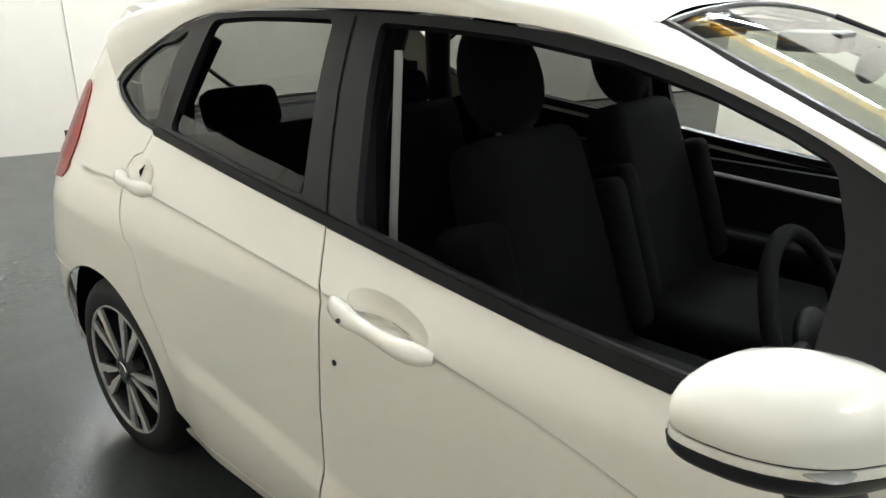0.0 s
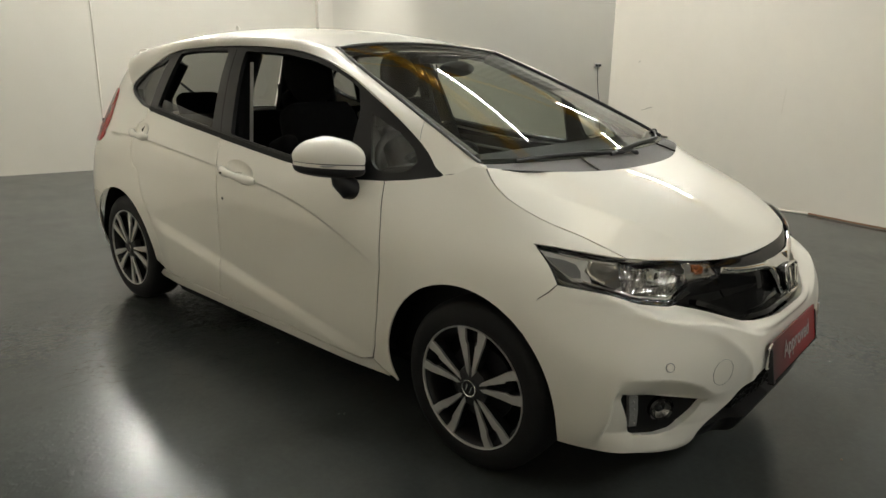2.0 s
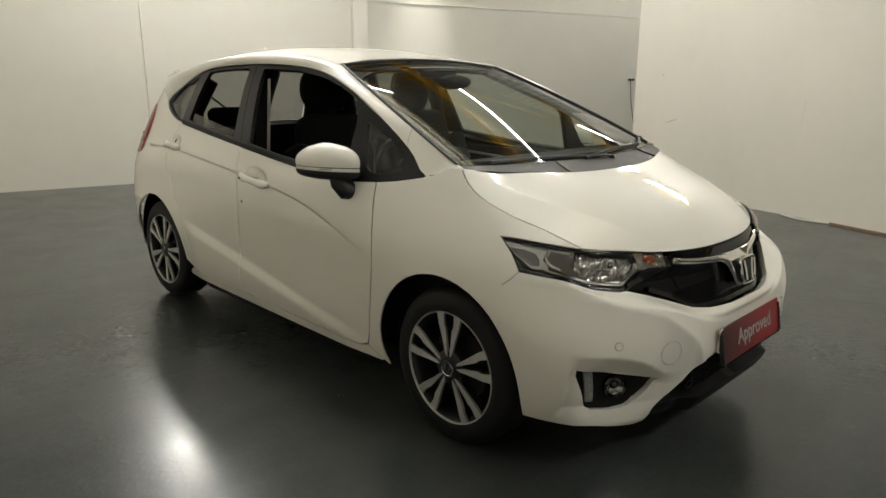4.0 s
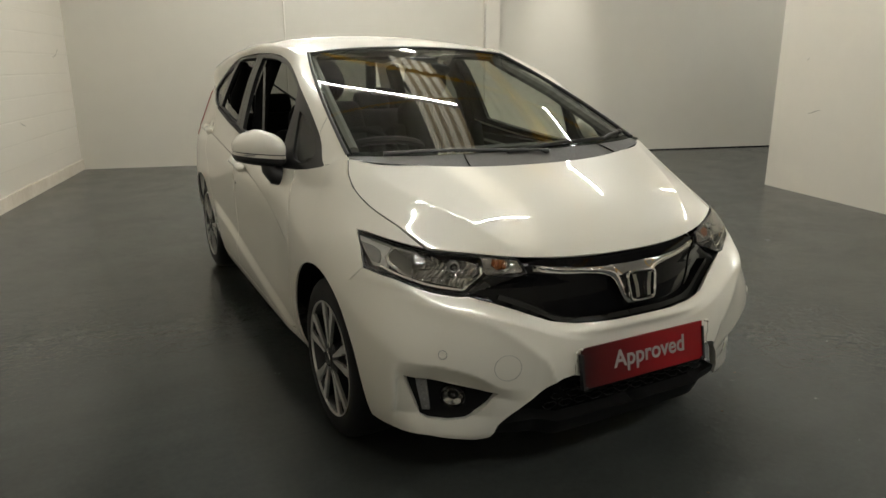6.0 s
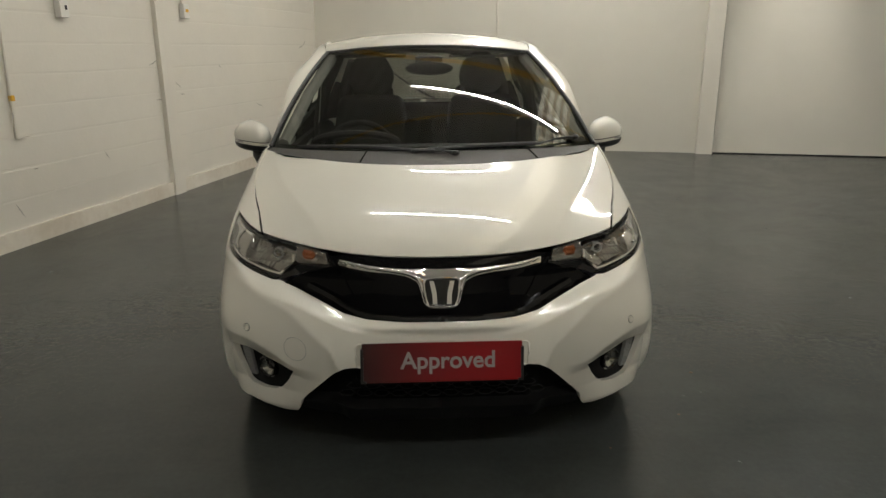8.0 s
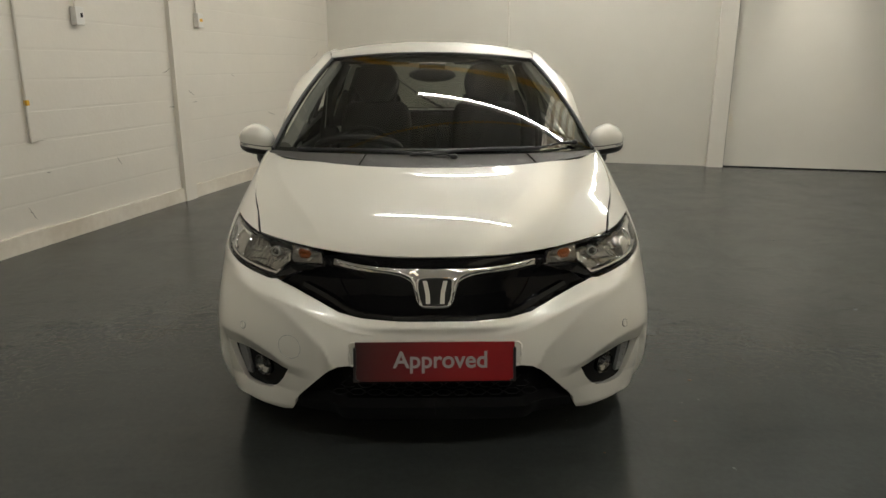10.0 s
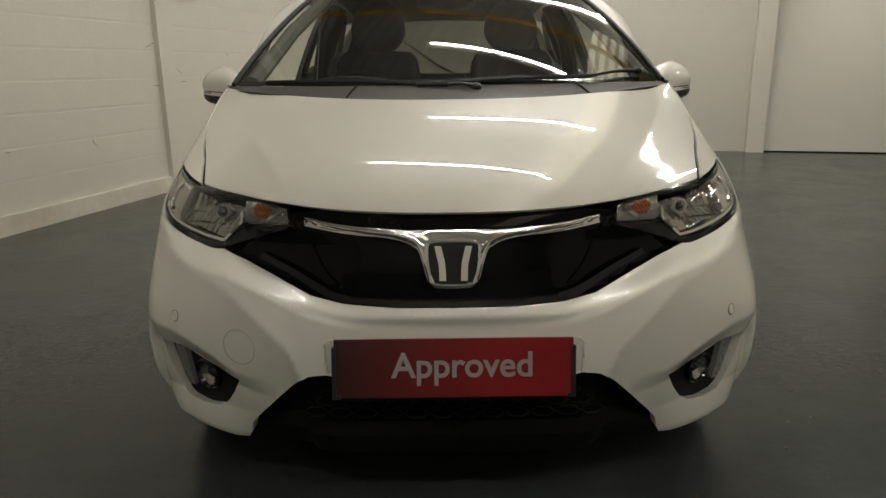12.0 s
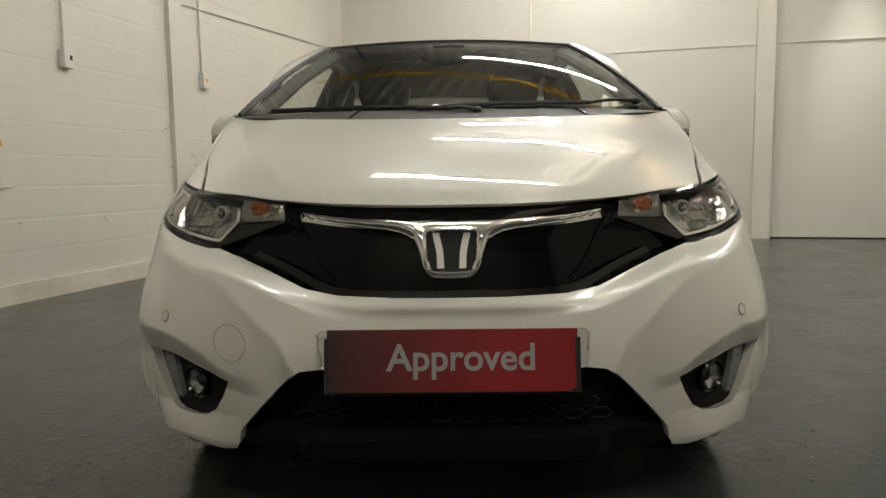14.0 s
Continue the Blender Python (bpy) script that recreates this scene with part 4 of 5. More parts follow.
# side glazing in its black surround
for flip_side in (False, True):
    surround = np.vstack([ys((.182, .991)), ys(*BELT_LINE), ys(*WINDOW_REAR[::-1][1:]), ys(*WINDOW_TOP[::-1])])
    q_win = rounded_outline(ys((.352, .992), (.39, .979), (.455, .973), (.508, .981), (.535, 1.003), (.566, 1.09), (.588, 1.172), (.44, 1.110), (.36, 1.056), (.336, 1.022)), .012)
    f_win = rounded_outline(ys(*[(y, float(belt_line(y)) + .030) for y in (.65, .9, 1.2, 1.455)], *[(y, float(window_top(y)) - .020) for y in (1.535, 1.36, 1.2, 1.0, .85, .75, .68)], (.645, 1.17)), .018)
    r_win = rounded_outline(ys(*[(y, float(belt_line(y)) + .030) for y in (1.622, 1.9, 2.198)], (2.143, 1.378), (2.0, 1.389), (1.85, 1.393), (1.676, 1.394)), .022)
    c_win = rounded_outline(ys((2.281, 1.098), (2.35, 1.117), (2.435, 1.146), (2.514, 1.194), (2.445, 1.256), (2.36, 1.306), (2.238, 1.354), (2.258, 1.25)), .020)
    skin("window_surround", belt, surround, PILLAR_FILM, car, grid=.03, lip=.02, off=-.006, holes=[q_win, f_win, r_win, c_win], mirror=flip_side, label="black window surround")
    for nm, poly, mat in (("quarter_light", q_win, SIDE_GLASS), ("rear_quarter_glass", c_win, PRIVACY)):
        skin(nm, belt, poly, mat, car, off=-.012, lip=0, mirror=flip_side)
    if flip_side:
        skin("front_door_glass", belt, f_win, SIDE_GLASS, car, off=-.016, lip=0, mirror=True)
        skin("rear_door_glass", belt, r_win, PRIVACY, car, off=-.016, lip=0, mirror=True)
    else:
        low = ys((1.65, 1.04), (1.9, 1.06), (2.2, 1.10), (2.23, 1.16), (1.9, 1.115), (1.64, 1.085))
        skin("rear_door_glass", belt, low, PRIVACY, car, off=-.016, lip=0, label="half lowered tinted rear glass")
    strip_along("pillar_gap", spline(ys((1.533, 1.012), (1.555, 1.10), (1.585, 1.25), (1.612, 1.402)), 4), .0045, DARK, car, flip_side, -.0045, 0)
    strip = np.vstack([ys(*[(y, float(belt_line(y)) + .002) for y in np.linspace(.62, 2.26, 20)]), ys(*[(y, float(belt_line(y)) + .022) for y in np.linspace(2.26, .62, 20)])])
    skin("belt_moulding", belt, strip, BELT_RUBBER, car, off=.004, lip=.01, mirror=flip_side)

# dark strips in the shut lines, painting the shade of the gaps
SHUT_LINES = (((.4475, .943), (.428, .80), (.4205, .63), (.4426, .446), (.4646, .32), (.489, .2565)),
              ((1.529, 1.004), (1.5105, .86), (1.5136, .76), (1.5266, .61), (1.5256, .40), (1.5406, .30), (1.5548, .254)),
              ((2.267, 1.083), (2.3375, 1.021), (2.3745, .966), (2.3705, .90), (2.3405, .80), (2.254, .664), (2.1835, .553), (2.1135, .40), (2.0885, .268)))
for flip_side in (False, True):
    for run in SHUT_LINES:
        strip_along("door_gap_shade", ys(*run), .007, DARK, car, flip_side, -.0028, 0)
    strip_along("bonnet_gap_shade", ys(*[(y, z) for y, z in HOOD_GAP]), .007, DARK, car, flip_side, -.006, 0)

# inner shell, arches and underside
for flip_side in (False, True):
    liner = np.vstack([ys((-.30, .70), (.2, .90), (.45, .92), (1.2, .95), (2.3, 1.06), (2.8, .9), (2.95, .6), (2.96, .3), (2.93, .22)), arch(2.55, .372, -10, 182, 26), ys((2.0, .17), (.55, .17)), arch(.03, .376, 0, 184, 26), ys((-.42, .27), (-.42, .5))])
    skin("inner_shell", belt, liner, DARK, car, off=-.011, lip=0, holes=CUPS, mirror=flip_side)
    s = 1 if flip_side else -1
    for cy in (.02, 2.54):
        bm = bmesh.new()
        ring = []
        for a in np.radians(np.linspace(-4, 184, 30)):
            ring.append([bm.verts.new((s * x, cy + .395 * math.cos(a), .295 + .395 * math.sin(a))) for x in (.78 - (.03 if cy < 1 else .008) * abs(math.cos(a)) ** 3, .50)])
        for a, b in zip(ring, ring[1:]):
            bm.faces.new((a[0], b[0], b[1], a[1]))
        c = bm.verts.new((s * .50, cy, .295))
        for a, b in zip(ring, ring[1:]):
            bm.faces.new((a[1], b[1], c))
        part("wheel_arch_liner", bm, DARK, car)
part("underbody", box(-.58, -.45, .16, .58, 2.9, .20), DARK, car)
part("firewall", box(-.62, .05, .2, .62, .09, .95), DARK, car)
part("rear_panel", box(-.70, 2.92, .25, .70, 2.96, 1.0), DARK, car)

# ---- wheels ----


def lathe(profile, n=48, bm=None):
    """A body turned about the x axis from (x, radius) stations."""
    bm = bm or bmesh.new()
    rings = [[bm.verts.new((x, r * math.cos(a), r * math.sin(a))) for a in np.linspace(0, 2 * np.pi, n, endpoint=False)] for x, r in profile]
    for a, b in zip(rings, rings[1:]):
        for i in range(n):
            bm.faces.new((a[i], a[(i + 1) % n], b[(i + 1) % n], b[i]))
    return bm


def slab(outline, x0, x1, bm=None):
    """A flat shape in the plane of the wheel, given as (radius, sideways) points, with thickness along x."""
    bm = bm or bmesh.new()
    a = [bm.verts.new((x0, p, q)) for p, q in outline]
    b = [bm.verts.new((x1, p, q)) for p, q in outline]
    bm.faces.new(a)
    bm.faces.new(b[::-1])
    for i in range(len(a)):
        j = (i + 1) % len(a)
        bm.faces.new((a[i], b[i], b[j], a[j]))
    return bm


def wheel(x, y, turn, side):
    """An alloy wheel; x of its outer face grows towards -1 in its own frame."""
    w = new("wheel")
    w.parent = car
    w.matrix_basis = Matrix.Translation((x, y, .302)) @ Matrix.Diagonal((side, 1, 1, 1)) @ Matrix.Rotation(turn, 4, "X")
    tyre = lathe([(-.003, .214), (-.007, .222), (-.009, .24), (-.008, .262), (.002, .284), (.016, .296), (.036, .301), (.09, .303), (.15, .301), (.17, .29), (.178, .26), (.165, .214)])
    part("tyre", tyre, RUBBER, w, "black low-profile tyre", smooth=True)
    rim = part("rim", lathe([(.17, .214), (.16, .200), (.05, .192), (.018, .198), (.006, .205), (-.004, .2125), (-.006, .217)]), ALLOY_DARK, w, "dark alloy barrel", smooth=True)
    part("rim_edge", lathe([(.001, .2095), (-.0075, .2120), (-.0085, .2155), (-.002, .2180)]), ALLOY, w, "machined rim edge", smooth=True)
    part("brake_disc", lathe([(.06, .03), (.058, .135), (.066, .135), (.07, .03)]), ALLOY_DARK, w, smooth=True)
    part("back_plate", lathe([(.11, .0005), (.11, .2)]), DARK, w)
    part("hub", lathe([(.03, .075), (.004, .068), (-.004, .052), (-.006, .036)]), ALLOY_DARK, w, smooth=True)
    part("centre_cap", lathe([(-.005, .034), (-.011, .031), (-.012, .028), (-.010, .026), (-.010, .0005)], 32), SATIN_BLACK, w, smooth=True)
    part("cap_ring", lathe([(-.0105, .0305), (-.0135, .0285), (-.0125, .0255)], 32), CHROME, w, smooth=True)
    part("cap_emblem", slab([(-.012, -.013), (-.006, -.013), (-.008, .013), (-.014, .013)], -.0125, -.009), CHROME, w)
    part("cap_emblem", slab([(.012, -.013), (.006, -.013), (.008, .013), (.014, .013)], -.0125, -.009), CHROME, w)
    for k in range(5):
        m = Matrix.Rotation(k * math.tau / 5, 4, "X")
        for s in (-1, 1):
            face = [(.040, s * .005), (.07, s * .0065), (.10, s * .0105), (.135, s * .0145), (.152, s * .0165), (.162, s * .0235), (.175, s * .0255), (.2075, s * .0265), (.2045, s * .060), (.186, s * .056), (.165, s * .052), (.145, s * .0445), (.12, s * .036), (.085, s * .025), (.055, s * .017)]
            if s < 0:
                face = face[::-1]
            bm = slab(face, -.0055, .006)
            bmesh.ops.transform(bm, matrix=m, verts=bm.verts)
            part("spoke", bm, ALLOY, w, "machined spoke face", bevel=.0015)
            bm = slab([(a * .99, b * 1.0) for a, b in face], .007, .035)
            bmesh.ops.transform(bm, matrix=m, verts=bm.verts)
            part("spoke_back", bm, ALLOY_DARK, w)
        bm = rod((-.002, .055, 0), (.02, .055, 0), .0085, n=10)
        bmesh.ops.transform(bm, matrix=Matrix.Rotation((k + .5) * math.tau / 5, 4, "X"), verts=bm.verts)
        part("wheel_nut", bm, ALLOY_DARK, w, smooth=True)
    return w


wheel(-.806, 0.0, radians(18), 1)
wheel(-.800, 2.53, radians(41), 1)
wheel(.806, 0.0, radians(18), -1)
wheel(.800, 2.53, radians(41), -1)

# ---- headlamps ----


def ellipsoid(c, r, bm=None, n=20, m=None):
    bm = bm or bmesh.new()
    bmesh.ops.create_uvsphere(bm, u_segments=n, v_segments=n // 2 + 2, radius=1, matrix=(m or Matrix()) @ Matrix.LocRotScale(c, None, r))
    return bm


def on_belt(x, z, off=0.0):
    """A point of the right front's skin, moved outward by off, and the outward way there."""
    s = float(s_of_x(x, z))
    p = belt(s, z)
    n = np.cross(belt(s, z + .004) - belt(s, z - .004), belt(s + .004, z) - belt(s - .004, z))
    n /= np.linalg.norm(n)
    return Vector(p + n * off), Vector(n)


for flip_side in (False, True):
    sx = -1 if flip_side else 1
    lamp = new("headlamp")
    lamp.parent = car
    lamp["label"] = "clear headlamp with chrome reflectors and amber indicator"
    skin("lamp_housing", belt, LAMP, LAMP_DARK, lamp, off=-.075, lip=-.07, mirror=flip_side, grid=.025)
    lens = skin("lamp_lens", belt, LAMP, CLEAR, lamp, off=.002, lip=0, mirror=flip_side, grid=.025)
    lens.visible_shadow = False
    # black border under the lens, above and below
    strip_along("lens_border", spline(np.vstack([xs((.40, .777), (.45, .785), (.53, .794)), ys((-.425, .798), (-.33, .810), (-.25, .820), (-.20, .826))]), 4), .004, GLOSS_BLACK, lamp, flip_side, -.003, .012)
    strip_along("lens_border", spline(np.vstack([xs((.512, .686), (.545, .682), (.61, .693), (.669, .708), (.715, .720)), ys((-.305, .737), (-.248, .785), (-.200, .822))]), 4), .009, GLOSS_BLACK, lamp, flip_side, -.003, .012)
    skin("inner_panel", belt, xs((.358, .7345), (.466, .7285), (.511, .688), (.50, .6835)), GLOSS_BLACK, lamp, off=.0035, lip=.012, mirror=flip_side, label="gloss black panel under the indicator")
    # bright rim along the foot of the reflector and up its inner side
    strip_along("bright_rim", spline(np.vstack([xs((.521, .694), (.56, .698), (.61, .706), (.669, .720), (.71, .731)), ys((-.36, .745))]), 4), .0055, CHROME, lamp, flip_side, -.005, .014)
    strip_along("bright_rim", spline(xs((.521, .694), (.500, .713), (.482, .735), (.488, .760)), 4), .0065, CHROME, lamp, flip_side, -.005, .014)
    strip_along("bright_rim", spline(ys((-.415, .792), (-.33, .803), (-.27, .811)), 4), .005, CHROME, lamp, flip_side, -.005, .010)
    edge = [Vector(belt(*q)) + Vector((.007, .005, 0)) for q in spline(ys((-.425, .741), (-.388, .753), (-.364, .774), (-.360, .795)), 4)]
    part("reflector_ring", sweep([Vector((-sx * abs(q.x), q.y, q.z)) for q in edge], .0055, 10), CHROME, lamp, "chrome ring round the reflector", smooth=True)
    strip_along("bright_bar", xs((.420, .744), (.405, .756), (.388, .767)), .009, LAMP_SILVER, lamp, flip_side, -.0035, .008, "bright bar beside the indicator")
    # outer panel with the side marker set into it
    skin("marker_panel", belt, ys((-.205, .817), (-.28, .809), (-.350, .799), (-.352, .780), (-.372, .762), (-.385, .744), (-.330, .743), (-.262, .781)), PALE_LENS, lamp, off=-.007, lip=.012, mirror=flip_side, label="satin grey panel beside the reflector")
    skin("side_marker", belt, ys((-.236, .800), (-.290, .796), (-.325, .787), (-.345, .770), (-.352, .753), (-.328, .751), (-.292, .766), (-.258, .786)), MARKER_GREY, lamp, off=-.004, lip=.006, mirror=flip_side, label="grey side marker")
    m = Matrix.Diagonal((sx, 1, 1, 1))
    # main reflector: a deep bowl round the bulb, fluted beside it
    main = np.vstack([xs((.484, .737), (.500, .714), (.522, .697), (.60, .707), (.66, .720), (.70, .733)), ys((-.385, .752), (-.354, .772), (-.354, .797)), xs((.62, .799), (.57, .795), (.52, .788), (.490, .783))])
    heart = xs((.562, .762))[0]

    def bowl(v):
        """Depth of the reflector: a hollow about the bulb, with upright flutes close to it and a plain outer wall."""
        d = v - heart
        hollow = np.clip(1 - (d[:, 0] / .145) ** 2 - (d[:, 1] / .082) ** 2, 0, 1) ** .8
        near = np.exp(-((d[:, 0] + .008) / .095) ** 2)
        flute = np.abs(np.sin(d[:, 0] * 190 + 10 * d[:, 1])) * near * (.3 + .7 * step(-.015, .015, d[:, 1]))
        cell = np.floor(d[:, 0] * 26 + .4) + np.floor(d[:, 1] * 32 + .3)
        facet = (((d[:, 0] * 26 + .4) % 1) * np.sin(cell * 2.1) + ((d[:, 1] * 32 + .3) % 1) * np.cos(cell * 1.7)) * near
        return -.040 * hollow + .0080 * flute + .0075 * facet

    skin("reflector", belt, main, LAMP_SILVER, lamp, off=-.007, lip=0, mirror=flip_side, shape=bowl, grid=.0032, label="fluted chrome reflector bowl")
    p, n = on_belt(.562, .762, -.032)
    turn = (m.to_3x3() @ Vector((-.25, -1, .05))).normalized().to_track_quat("X", "Z").to_matrix().to_4x4()
    at = Matrix.Translation(m @ p) @ turn
    part("bulb_ring", lathe([(-.02, .019), (.003, .018), (.005, .014), (-.002, .0125)], 24), GREY_TRIM, lamp, smooth=True).matrix_basis = at
    part("bulb_shield", lathe([(-.01, .008), (.008, .0065), (.010, .0005)], 20), LAMP_SILVER, lamp, smooth=True).matrix_basis = at
    # indicator beside the grille: a ribbed lens with an amber heart
    side_poly = xs((.478, .744), (.466, .733), (.368, .738), (.380, .772), (.45, .783), (.486, .787))
    ribs = lambda v: .0040 * np.abs(np.sin(v[:, 0] * 330 + v[:, 1] * 60)) + .0016 * np.abs(np.sin(v[:, 1] * 210))
    skin("indicator_reflector", belt, side_poly, INDICATOR_GREY, lamp, off=-.011, lip=0, mirror=flip_side, shape=ribs, grid=.0035, label="ribbed indicator reflector")
    skin("indicator_bulb", belt, xs((.455, .779), (.422, .775), (.412, .766), (.416, .750), (.444, .749), (.457, .762)), AMBER, lamp, off=-.0075, lip=.003, mirror=flip_side, shape=ribs, grid=.0035, label="amber indicator")

    # fog lamp and day lamp in their pocket
    fog = new("fog_lamp")
    fog.parent = car
    p, n = on_belt(.610, .356, -.016)
    turn = (m.to_3x3() @ n).to_track_quat("X", "Z").to_matrix().to_4x4()
    at = Matrix.Translation(m @ p) @ turn
    for nm, prof, mat in (("bezel", [(-.02, .041), (.006, .041), (.012, .036), (.004, .031)], GLOSS_BLACK), ("reflector", [(-.012, .0005), (-.010, .014), (.0, .027), (.004, .031)], LAMP_SILVER), ("fog_lens", [(.012, .0005), (.010, .016), (.004, .030)], CLEAR)):
        part(nm, lathe(prof, 28), mat, fog, smooth=True).matrix_basis = at
    part("bulb", lathe([(-.01, .006), (.002, .005), (.004, .0005)], 14), SATIN_BLACK, fog, smooth=True).matrix_basis = at
    drl = xs((.706, .412), (.678, .408), (.672, .36), (.664, .300), (.682, .299), (.694, .35))
    skin("day_lamp", belt, drl, DRL_GREY, fog, off=-.009, lip=.02, mirror=flip_side, label="grey day-running lamp strip")
    for k in range(4):
        c, _ = on_belt(.690 - .005 * k, .392 - .026 * k, -.006)
        part("led", ellipsoid(m @ c, (.0042, .003, .0042), n=10), GREY_TRIM, fog, smooth=True)

# ---- grille trim, badge and plate ----
WING_TOP = [(.336, .7575), (.249, .747), (.159, .742), (.075, .739), (0, .737)]
WING_LOW = [(0, .616), (.040, .618), (.054, .630), (.062, .648), (.070, .672), (.079, .694), (.092, .706), (.112, .715), (.142, .7215), (.203, .7285), (.262, .7335), (.296, .7390), (.318, .7450)]
wing_top, wing_low = table(*zip(*WING_TOP[::-1])), table(*zip(*WING_LOW))


def wing_swell(v):
    """The wing's rounded section, full in its middle and thin along its edges."""
    x = np.abs(belt(v[:, 0], v[:, 1])[:, 0])
    low, top = wing_low(x), wing_top(x)
    t = np.clip((v[:, 1] - low) / np.maximum(top - low, .008), -.4, 1.4)
    return .012 * 4 * np.maximum(t * (1 - t), -.1) * np.clip((top - low) / .022, 0, 1)


skin("chrome_wing", belt, xs(*WING_TOP, *WING_LOW), CHROME, car, both=True, off=-.008, lip=.02, grid=.005, shape=wing_swell, label="chrome grille wing flaring down round the badge")
for flip_side in (False, True):
    for nm, pts, wide, rise, mat in (("grille_side_bar", ((.366, .760), (.345, .728), (.327, .70), (.302, .648), (.272, .612)), .017, .004, GRILLE_BLACK), ("grille_lower_bar", ((.43, .672), (.36, .642), (.297, .610), (.24, .594), (.12, .588), (0, .587)), .013, .016, GLOSS_BLACK)):
        line = spline(xs(*pts), 5)
        d = np.gradient(line, axis=0)
        d = np.stack([-d[:, 1], d[:, 0]], 1) / np.linalg.norm(d, axis=1, keepdims=True) * wide / 2
        skin(nm, belt, np.vstack([line + d, (line - d)[::-1]]), mat, car, off=-.012, lip=.014, grid=.008, mirror=flip_side, shape=lambda v, r=rise: grille_depth(v, r))
badge = new("badge")
badge.parent = car
badge["label"] = "chrome badge of two slanted bars in a rounded frame"


def plate_shape(outline, depth, m):
    bm = bmesh.new()
    a = [bm.verts.new(m @ Vector((x, 0, z))) for x, z in outline]
    b = [bm.verts.new(m @ Vector((x, depth, z))) for x, z in outline]
    bm.faces.new(a)
    bm.faces.new(b[::-1])
    for i in range(len(a)):
        j = (i + 1) % len(a)
        bm.faces.new((a[i], b[i], b[j], a[j]))
    return bm


def badge_outline(k):
    return [(x * k, z * k) for x, z in ((-.057, .030), (-.052, .042), (-.035, .047), (0, .048), (.035, .047), (.052, .042), (.057, .030), (.053, -.01), (.047, -.035), (.036, -.044), (0, -.046), (-.036, -.044), (-.047, -.035), (-.053, -.01))]


bm_at = Matrix.Translation((0, -.729, .673)) @ Matrix.Rotation(radians(-12), 4, "X")
part("badge_back", plate_shape(badge_outline(.97), .02, bm_at @ Matrix.Translation((0, .004, 0))), GLOSS_BLACK, badge)
ring = [bm_at @ Vector((x, -.002, z)) for x, z in spline(badge_outline(1.0) + badge_outline(1.0)[:1], 4)]
part("badge_frame", sweep(ring, .0048, 8), CHROME, badge, smooth=True)
for s in (-1, 1):
    part("badge_bar", plate_shape([(s * x, z) for x, z in ((.040, .038), (.026, .038), (.0175, .002), (.0155, -.036), (.030, -.036), (.031, -.004))], .010, bm_at @ Matrix.Translation((0, -.006, 0))), CHROME, badge, bevel=.0015)
plate = new("number_plate")
plate.parent = car
plate["label"] = "red printed plate with grey lettering"
pm = Matrix.Translation((-.001, -.772, .452)) @ Matrix.Rotation(radians(1.0), 4, "Z") @ Matrix.Rotation(radians(-10), 4, "X") @ Matrix.Rotation(radians(.35), 4, "Y")
part("board", plate_shape([(-.258, -.064), (.258, -.064), (.258, .064), (-.258, .064)], .006, pm), RED_PLATE, plate, bevel=.002)
for s in (-1, 1):
    part("holder", plate_shape([(s * .263, -.066), (s * .245, -.066), (s * .245, -.058), (s * .254, -.058), (s * .254, .046), (s * .263, .046)], .016, pm @ Matrix.Translation((0, -.004, 0))), SATIN_BLACK, plate, bevel=.002)
part("holder_bar", plate_shape([(-.262, -.0695), (.262, -.0695), (.262, -.0655), (-.262, -.0655)], .016, pm), DARK, plate)
text = bpy.data.curves.new("lettering", "FONT")
text.body, text.size, text.align_x, text.align_y, text.extrude, text.offset = "Approved", .077, "CENTER", "CENTER", .0006, .0013
letters = new("lettering", text)
letters.parent = plate
letters.matrix_basis = pm @ Matrix.Translation((.019, -.0016, .004)) @ Matrix.Rotation(math.pi / 2, 4, "X") @ Matrix.Diagonal((.985, 1, 1, 1))
text.materials.append(LETTER)
deps = bpy.context.evaluated_depsgraph_get()
mesh = bpy.data.meshes.new_from_object(letters.evaluated_get(deps))
solid = new("lettering", mesh)
solid.parent, solid.matrix_basis = plate, letters.matrix_basis
bpy.data.objects.remove(letters)
for s in (-1, 1):
    ring = [Vector((s * x, -.768 + .02 * (.5 - z), z)) for x, z in ((.262, .435), (.276, .438), (.278, .47), (.278, .508), (.270, .517), (.258, .517))]
    part("plate_plinth_edge", sweep(ring, .0035, 6), PAINT, car, smooth=True)

# tow-eye cover and parking sensors
p, n = on_belt(.482, .477, .0012)
turn = n.to_track_quat("X", "Z").to_matrix().to_4x4()
part("tow_cover_gap", lathe([(.0, .0404), (.0007, .0411), (.0, .0418)], 40), GREY_TRIM, car).matrix_basis = Matrix.Translation(p) @ turn
for s in (1, -1):
    p, n = on_belt(.655, .520, .001)
    q = Vector((s * p.x, p.y, p.z))
    turn = Vector((s * n.x, n.y, n.z)).to_track_quat("X", "Z").to_matrix().to_4x4()
    part("parking_sensor", lathe([(-.002, .0125), (.002, .0115), (.0025, .0085), (.001, .008), (.001, .0005)], 20), PAINT, car, smooth=True).matrix_basis = Matrix.Translation(q) @ turn
    part("sensor_gap", lathe([(-.0005, .0122), (.0012, .0132), (-.0005, .0142)], 20), GREY_TRIM, car).matrix_basis = Matrix.Translation(q) @ turn

